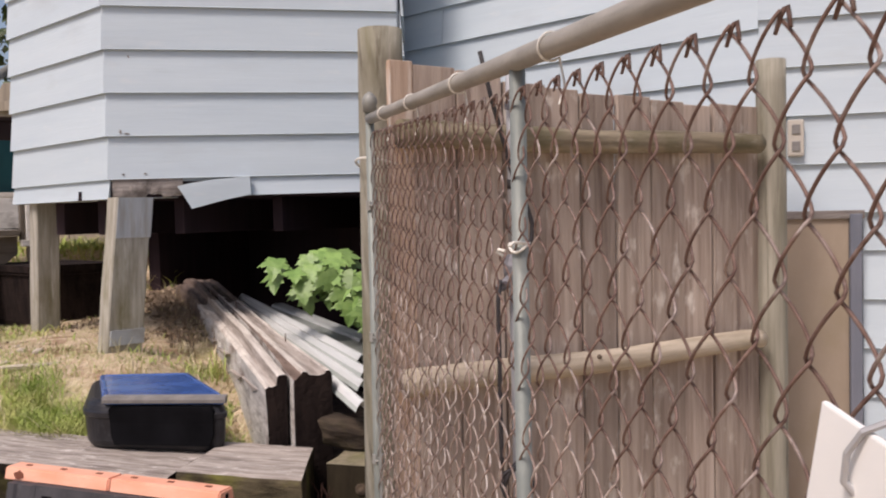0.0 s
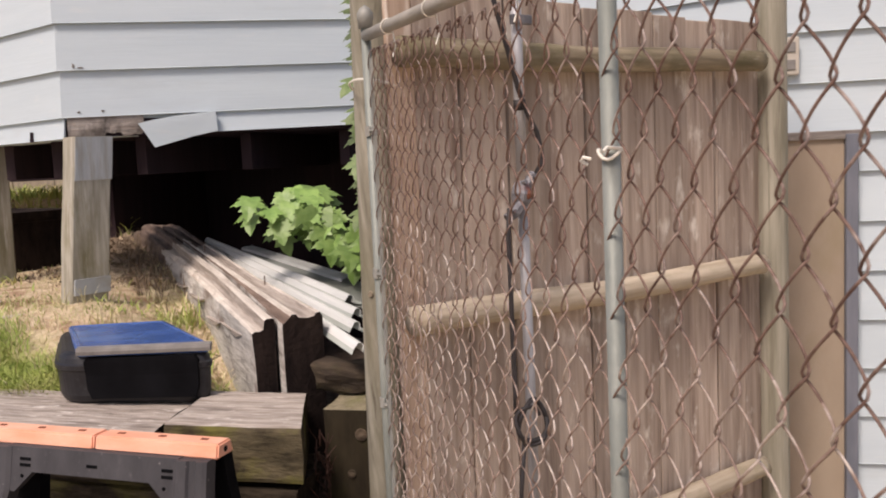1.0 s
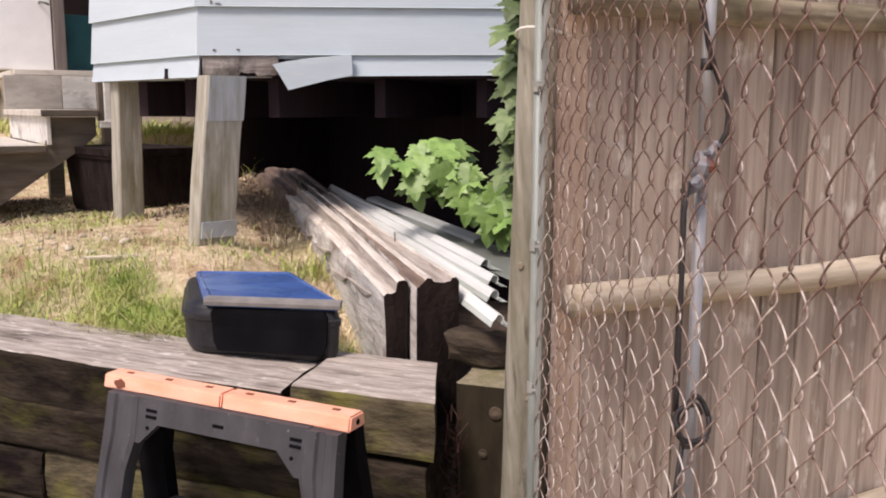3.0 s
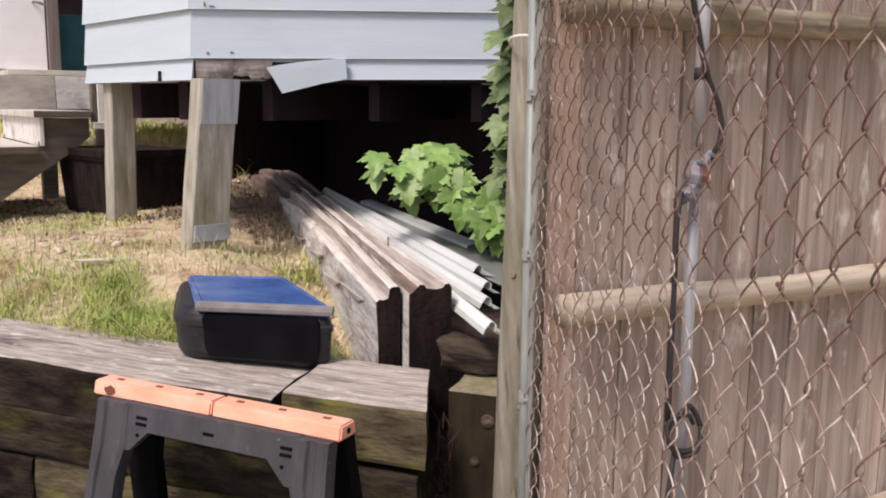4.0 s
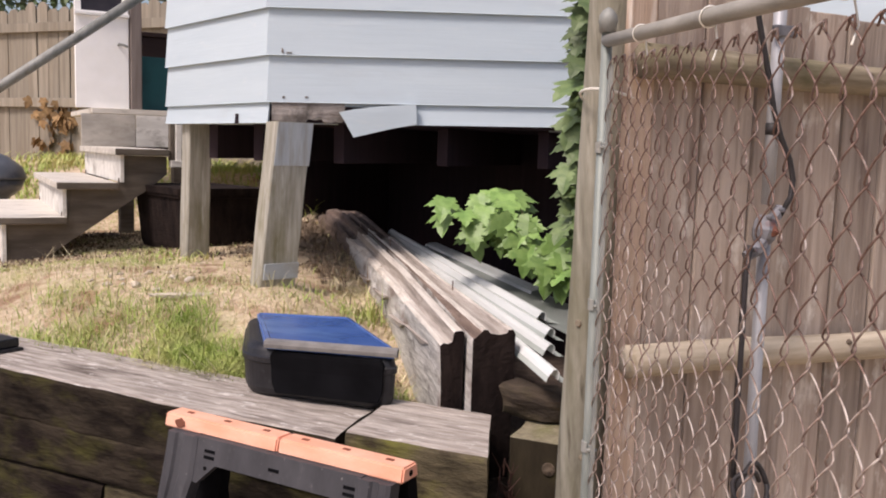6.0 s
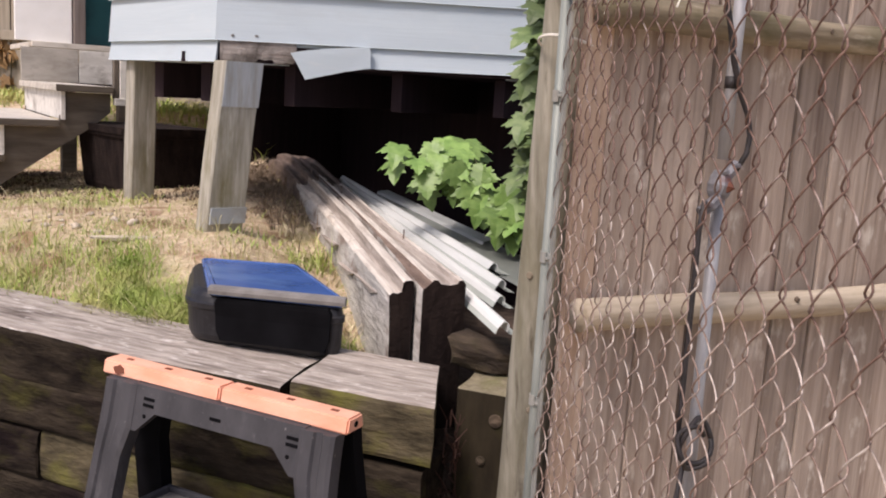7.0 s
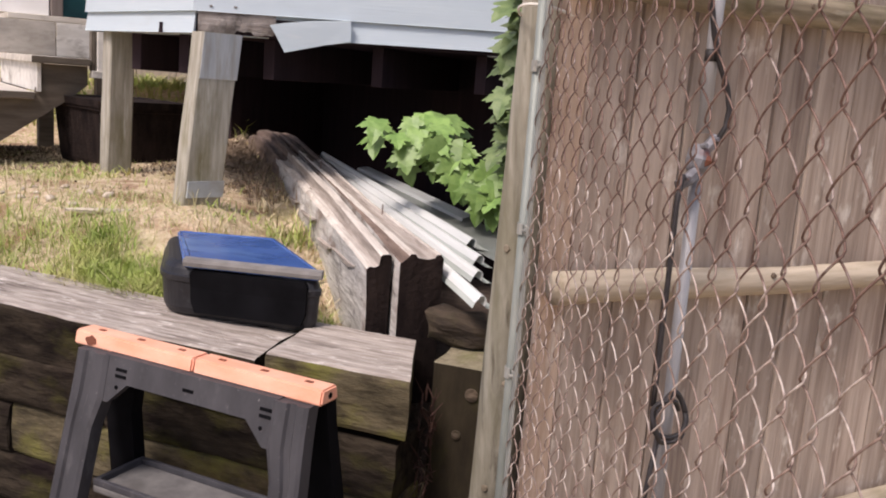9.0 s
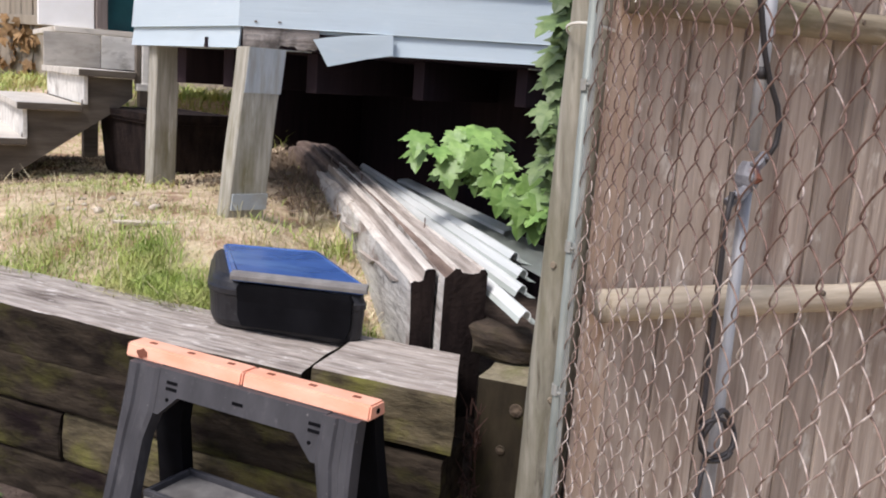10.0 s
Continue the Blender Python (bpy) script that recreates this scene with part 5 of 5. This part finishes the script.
def porch():
    """Steps that come down towards negative x from a platform before the landing; y runs away from the near side."""
    th = thing("porch_stairs", "weathered wooden porch steps with worn pale treads", "stairs", PORCH)
    W, z1, z2, z3, z0 = 1.45, 1.553, 1.377, 1.202, 1.803
    part("landing", box(1.4, 1.2, 0.035, (0.755, W + 0.58, z0 - 0.0175), 0.004), STEPW, th)
    for x0, x1, z in ((-0.02, 0.255, z1), (-0.30, -0.005, z2), (-0.58, -0.255, z3)):
        ob = part("tread", box(x1 - x0, W + 0.03, 0.035, ((x0 + x1) / 2, W / 2 - 0.015, z - 0.0175), 0.005), [STEPW, STRINGSHADE], th)
        # Near tread ends are coloured dark to paint the shade on that side.
        for p in ob.data.polygons:
            p.material_index = 1 if p.normal.y < -0.8 else 0
    for x, za, zb in ((0.0, z2, z1), (-0.28, z3, z2), (-0.56, 0.93, z3)):
        part("riser", box(0.02, W - 0.02, zb - za - 0.036, (x + 0.02, W / 2, (za + zb - 0.036) / 2), 0.002), RISERW, th)
    part("fascia", box(0.34, 0.022, z0 - z1 - 0.04, (0.16, W - 0.012, (z0 + z1) / 2 - 0.018), 0.003), RISERG, th, "bare grey board")
    part("fascia", box(0.34, 0.022, z0 - z1 - 0.04, (0.505, W - 0.014, (z0 + z1) / 2 - 0.018), 0.003), RISERW, th)
    for y in (0.03, W - 0.08):
        prof = ((0.25, 1.515), (0.03, 1.515), (0.0, 1.34), (-0.25, 1.34), (-0.28, 1.165), (-0.53, 1.165), (-0.55, 0.93), (-0.40, 0.96), (-0.36, 0.985), (0.16, 1.345), (0.25, 1.42))
        part("stringer", loft([[Vector((x, y, z)) for x, z in prof], [Vector((x, y + 0.045, z)) for x, z in prof]]), STRINGSHADE, th, "dark bare stringer")
    for x, y in ((0.26, W - 0.05), (0.64, W + 0.1)):
        part("leg", box(0.09, 0.09, 0.6, (x, y, 1.2), 0.004), STRINGSHADE, th)
    part("handrail", tube([(-0.95, -0.02, 1.525), (-0.5, -0.02, 1.865), (0.25, -0.02, 2.43)], 0.025, 12), GALV, th, "grey metal handrail", smooth=True)
    part("baluster", tube([(-0.93, -0.02, 0.9), (-0.93, -0.02, 1.54)], 0.022, 10), GALV, th, smooth=True)
    part("hanger_board", box(0.032, 0.05, 0.24, (0.302, 0.0, 1.60), 0.004), RISERW, th, "pale upright board", m=pose(0, 0, 0))
    part("hanger_foot", box(0.062, 0.055, 0.036, (0.290, -0.004, 1.478), 0.004), RISERW, th)
    part("hanger_backing", box(0.022, 0.05, 0.21, (0.270, 0.01, 1.60), 0.003), STRINGSHADE, th, "dark strip of wood")
    return th


RISERG = mat("bare_grey_board", (0.35, 0.325, 0.29), (0.51, 0.475, 0.43), 0.85, (4, 14, 14), (0.17, 0.15, 0.12), (6, 6, 10), 0.6, 0.52, 0.3)
GLASS = mat("dark_window_glass", (0.03, 0.025, 0.035), (0.045, 0.04, 0.05), 0.12, bump=0.0, spec=0.6)
porch()
pd = thing("porch_door", "worn white painted porch door with a dark upper pane and small metal handle", "door", PORCH @ pose(-0.035, 1.50, 1.804))
part("leaf", box(0.335, 0.04, 0.63, (0.168, 0, 0.315), 0.004), WHITEP, pd)
part("top_frame", box(0.335, 0.04, 0.06, (0.168, 0, 1.9), 0.004), WHITEP, pd)
for x in (0.02, 0.315):
    part("stile", box(0.04, 0.04, 1.24, (x, 0, 1.25), 0.003), WHITEP, pd)
part("pane", box(0.26, 0.008, 1.24, (0.168, 0.0, 1.25)), GLASS, pd, "dark glass")
part("ledge", box(0.34, 0.03, 0.022, (0.168, -0.03, 0.61), 0.004), WHITEP, pd)
part("handle", tube([(0.27, -0.02, 0.42), (0.27, -0.045, 0.425), (0.30, -0.05, 0.42), (0.325, -0.04, 0.41)], 0.008, 8), GALV, pd, "small metal handle")
pp = thing("porch_post", "grey-brown wooden porch post on the landing", "post", PORCH @ pose(0.345, 1.50, 1.804))
part("shaft", box(0.072, 0.085, 2.3, (0, 0, 1.15), 0.006), PORCHW, pp)
tb = thing("teal_panel", "dark teal painted panel behind the porch post", "panel", PORCH @ pose(0.39, 1.62, 1.804))
part("panel", box(0.40, 0.03, 0.37, (0.2, 0, 0.185), 0.004), TEAL, tb)
part("brace", box(0.018, 0.018, 0.5, (0.03, -0.03, 0.42), 0.003), RISERW, tb, m=pose(0, 0, 0, 0, -16, 0))
cb = thing("storage_cabinet", "dark red-brown cabinet behind the teal panel", "cabinet", PORCH @ pose(0.65, 1.95, 1.804))
part("carcass", box(0.9, 0.4, 0.52, (0, 0, 0.26), 0.006), CABW, cb)
part("top", box(0.94, 0.44, 0.03, (0, 0, 0.536), 0.004), CABW, cb)
dm = thing("kettle_grill", "dark grey domed kettle beside the porch steps", "grill", pose(-4.12, 4.82, 0.965))
part("bowl", tube([(0, 0, 0.18), (0, 0, 0.2), (0, 0, 0.27), (0, 0, 0.34)], [0.05, 0.12, 0.21, 0.24], 20), DOME, dm, smooth=True)
part("dome", tube([(0, 0, 0.345), (0, 0, 0.36), (0, 0, 0.43), (0, 0, 0.5), (0, 0, 0.54)], [0.25, 0.25, 0.22, 0.13, 0.02], 20), DOME, dm, smooth=True)
for a in (30, 150, 270):
    part("leg", tube([(0.1 * math.cos(radians(a)), 0.1 * math.sin(radians(a)), 0.25), (0.18 * math.cos(radians(a)), 0.18 * math.sin(radians(a)), 0.0)], 0.01, 6), GALV, dm)

# ---- background fence ----
bf = thing("back_fence", "tall weathered wooden board fence with mossy uneven tops", "fence", pose(-9.5, 7.4, 0, 0, 0, -2))
rnd = random.Random(31)
tops = []
for k in range(6):
    h = 1.83 + rnd.uniform(-0.05, 0.03)
    pts = [(-0.068, 0.0), (0.068, 0.0), (0.068, h - rnd.uniform(0.03, 0.06)), (rnd.uniform(0.02, 0.04), h), (-rnd.uniform(0.02, 0.04), h - rnd.uniform(0, 0.01)), (-0.068, h - rnd.uniform(0.03, 0.06))]
    tops.append(mesh_of("board", loft([[Vector((x, -0.01, z)) for x, z in pts], [Vector((x, 0.01, z)) for x, z in pts]]), BGFENCE))
for i in range(70):
    part("board", tops[rnd.randrange(6)], BGFENCE, bf, m=pose(i * 0.142, rnd.uniform(-0.004, 0.004), 1.10, 0, rnd.uniform(-0.6, 0.6), 0))
for z in (1.3, 1.955, 2.70):
    part("rail", box(9.9, 0.04, 0.09, (4.95, -0.035, z), 0.004), BGFENCE, bf)
# ---- loose stones ----
rnd = random.Random(21)
for (x, y, s) in ((-1.42, 2.98, 0.02), (-1.48, 3.06, 0.016), (-1.30, 3.2, 0.018), (-1.55, 2.9, 0.015), (-1.18, 2.98, 0.017), (-1.02, 2.95, 0.15), (-1.3, 3.0, 0.03), (-1.22, 3.12, 0.025), (-1.12, 3.1, 0.03), (-1.36, 3.15, 0.022), (-1.46, 3.1, 0.014), (-1.40, 3.04, 0.013), (-1.52, 3.0, 0.015), (-1.36, 3.0, 0.012)):
    bm = bmesh.new()
    bmesh.ops.create_icosphere(bm, subdivisions=2, radius=1)
    for v in bm.verts:
        v.co += noise.noise_vector(v.co * 1.9 + Vector((x * 9, y, s))) * 0.5
        v.co = Vector((v.co.x * s, v.co.y * s * (0.16 if s > 0.05 else 0.6), v.co.z * s * (0.07 if s > 0.05 else 0.5)))
    tagged(part("flat_stone", bm, PALE, m=pose(x, y, height(x, y) + (s * 0.03 if s > 0.05 else s * 0.15), 0, 0, 30 if s > 0.05 else rnd.uniform(0, 180)), smooth=True), "flat pale stone lying in the dry soil", "stone", "stones in the yard")

# ---- things under the house ----
def crate(m, sx, sy, sz, label):
    c = thing("storage_bin", label, "bin", m)
    rings = []
    for f, g in ((0.0, -0.03), (0.03, -0.02), (sz * 0.85, 0.0), (sz * 0.86, 0.012), (sz, 0.014)):
        rings.append([Vector((x * (sx / 2 + g), y * (sy / 2 + g), f)) for x, y in ((-1, -0.9), (-0.9, -1), (0.9, -1), (1, -0.9), (1, 0.9), (0.9, 1), (-0.9, 1), (-1, 0.9))])
    part("body", loft(rings), CREOSHADE, c)
    part("rim", loft([[Vector((x * (sx / 2 + g), y * (sy / 2 + g), z)) for x, y in ((-1, -0.9), (-0.9, -1), (0.9, -1), (1, -0.9), (1, 0.9), (0.9, 1), (-0.9, 1), (-1, 0.9))] for z, g in ((sz - 0.03, 0.02), (sz + 0.004, 0.024))]), CREOSHADE, c)
    return c


crate(pose(-1.95, 4.25, 1.03, 0, 0, -28), 0.62, 0.45, 0.33, "dull black bin standing under the house")

# ---- small things ----
case = thing("black_case", "black plastic case with a ledged lid on the retaining wall", "case", pose(-1.40, 2.335, 0.886, 0, 0, -8))
part("body", box(0.32, 0.16, 0.036, (0, 0, 0.018), 0.004), BLACKP, case)
part("lid", box(0.295, 0.14, 0.03, (0, 0.005, 0.0515), 0.006), BLACKP, case)

weed = thing("broadleaf_weed", "small broad-leaved weed at the foot of the timber wall", "weed", pose(-0.84, 2.04, height(-0.84, 2.04)))
part("stem", tube([(0, 0, 0), (0.006, 0.006, 0.05), (0.0, 0.0, 0.11)], [0.004, 0.003, 0.002], 6), STEM, weed)
for k in range(9):
    part("leaf", LEAVESD[k % 3], None, weed, m=pose(0.0, 0.0, 0.03 + 0.008 * k, 0, 0, k * 137) @ pose(0, 0, 0, -8, 0, 0) @ Matrix.Scale(0.5, 4))

dv = thing("dry_vine", "dry brown vine on the back fence", "vine", pose(-5.72, 7.30, 1.10))
r = random.Random(51)
DRY = [leaf_mesh("leaf", DRYLEAF, sc, 0.4) for sc in (0.12, 0.09)]
part("stem", tube([(0, 0, 0), (0.05, 0, 0.4), (-0.05, 0, 0.8), (0.0, 0, 1.2)], [0.012, 0.01, 0.008, 0.003], 6), STEM, dv)
for k in range(110):
    zz = 0.92 * r.random() ** 1.2
    part("leaf", DRY[k % 2], None, dv, m=pose(r.gauss(0.06 - 0.30 * zz, 0.15), r.uniform(-0.10, 0.0), zz, r.uniform(-100, -40), r.uniform(-40, 40), 180 + r.uniform(-60, 60)))


def foliage(name, label, lo, hi, count, seed, material):
    """A far thicket: many small leaf clumps in one sheet, thinning towards its top."""
    r = random.Random(seed)
    verts, faces = [], []
    while len(faces) < count:
        p = Vector((r.uniform(lo[0], hi[0]), r.uniform(lo[1], hi[1]), r.uniform(lo[2], hi[2])))
        if noise.noise(p * 0.9) + 0.35 - 0.75 * (p.z - lo[2]) / (hi[2] - lo[2]) < r.uniform(-0.35, 0.1):
            continue
        a, b = Vector((r.gauss(0, 1), r.gauss(0, 1), r.gauss(0, 1))).normalized(), Vector((r.gauss(0, 1), r.gauss(0, 1), r.gauss(0, 1))).normalized()
        b = (b - a * b.dot(a)).normalized()
        sz = r.uniform(0.05, 0.13)
        k = len(verts)
        verts += [tuple(p - a * sz), tuple(p + b * sz * 0.45), tuple(p + a * sz), tuple(p - b * sz * 0.45)]
        faces.append((k, k + 1, k + 2, k + 3))
    me = bpy.data.meshes.new(name)
    me.from_pydata(verts, [], faces)
    me.materials.append(material)
    tagged(new(name, me), label, "foliage", kind="stuff")


foliage("foliage", "leafy trees beyond the back fence", (-14, 9.0, 1.0), (1.5, 12.0, 6.5), 22000, 61, LEAFD)
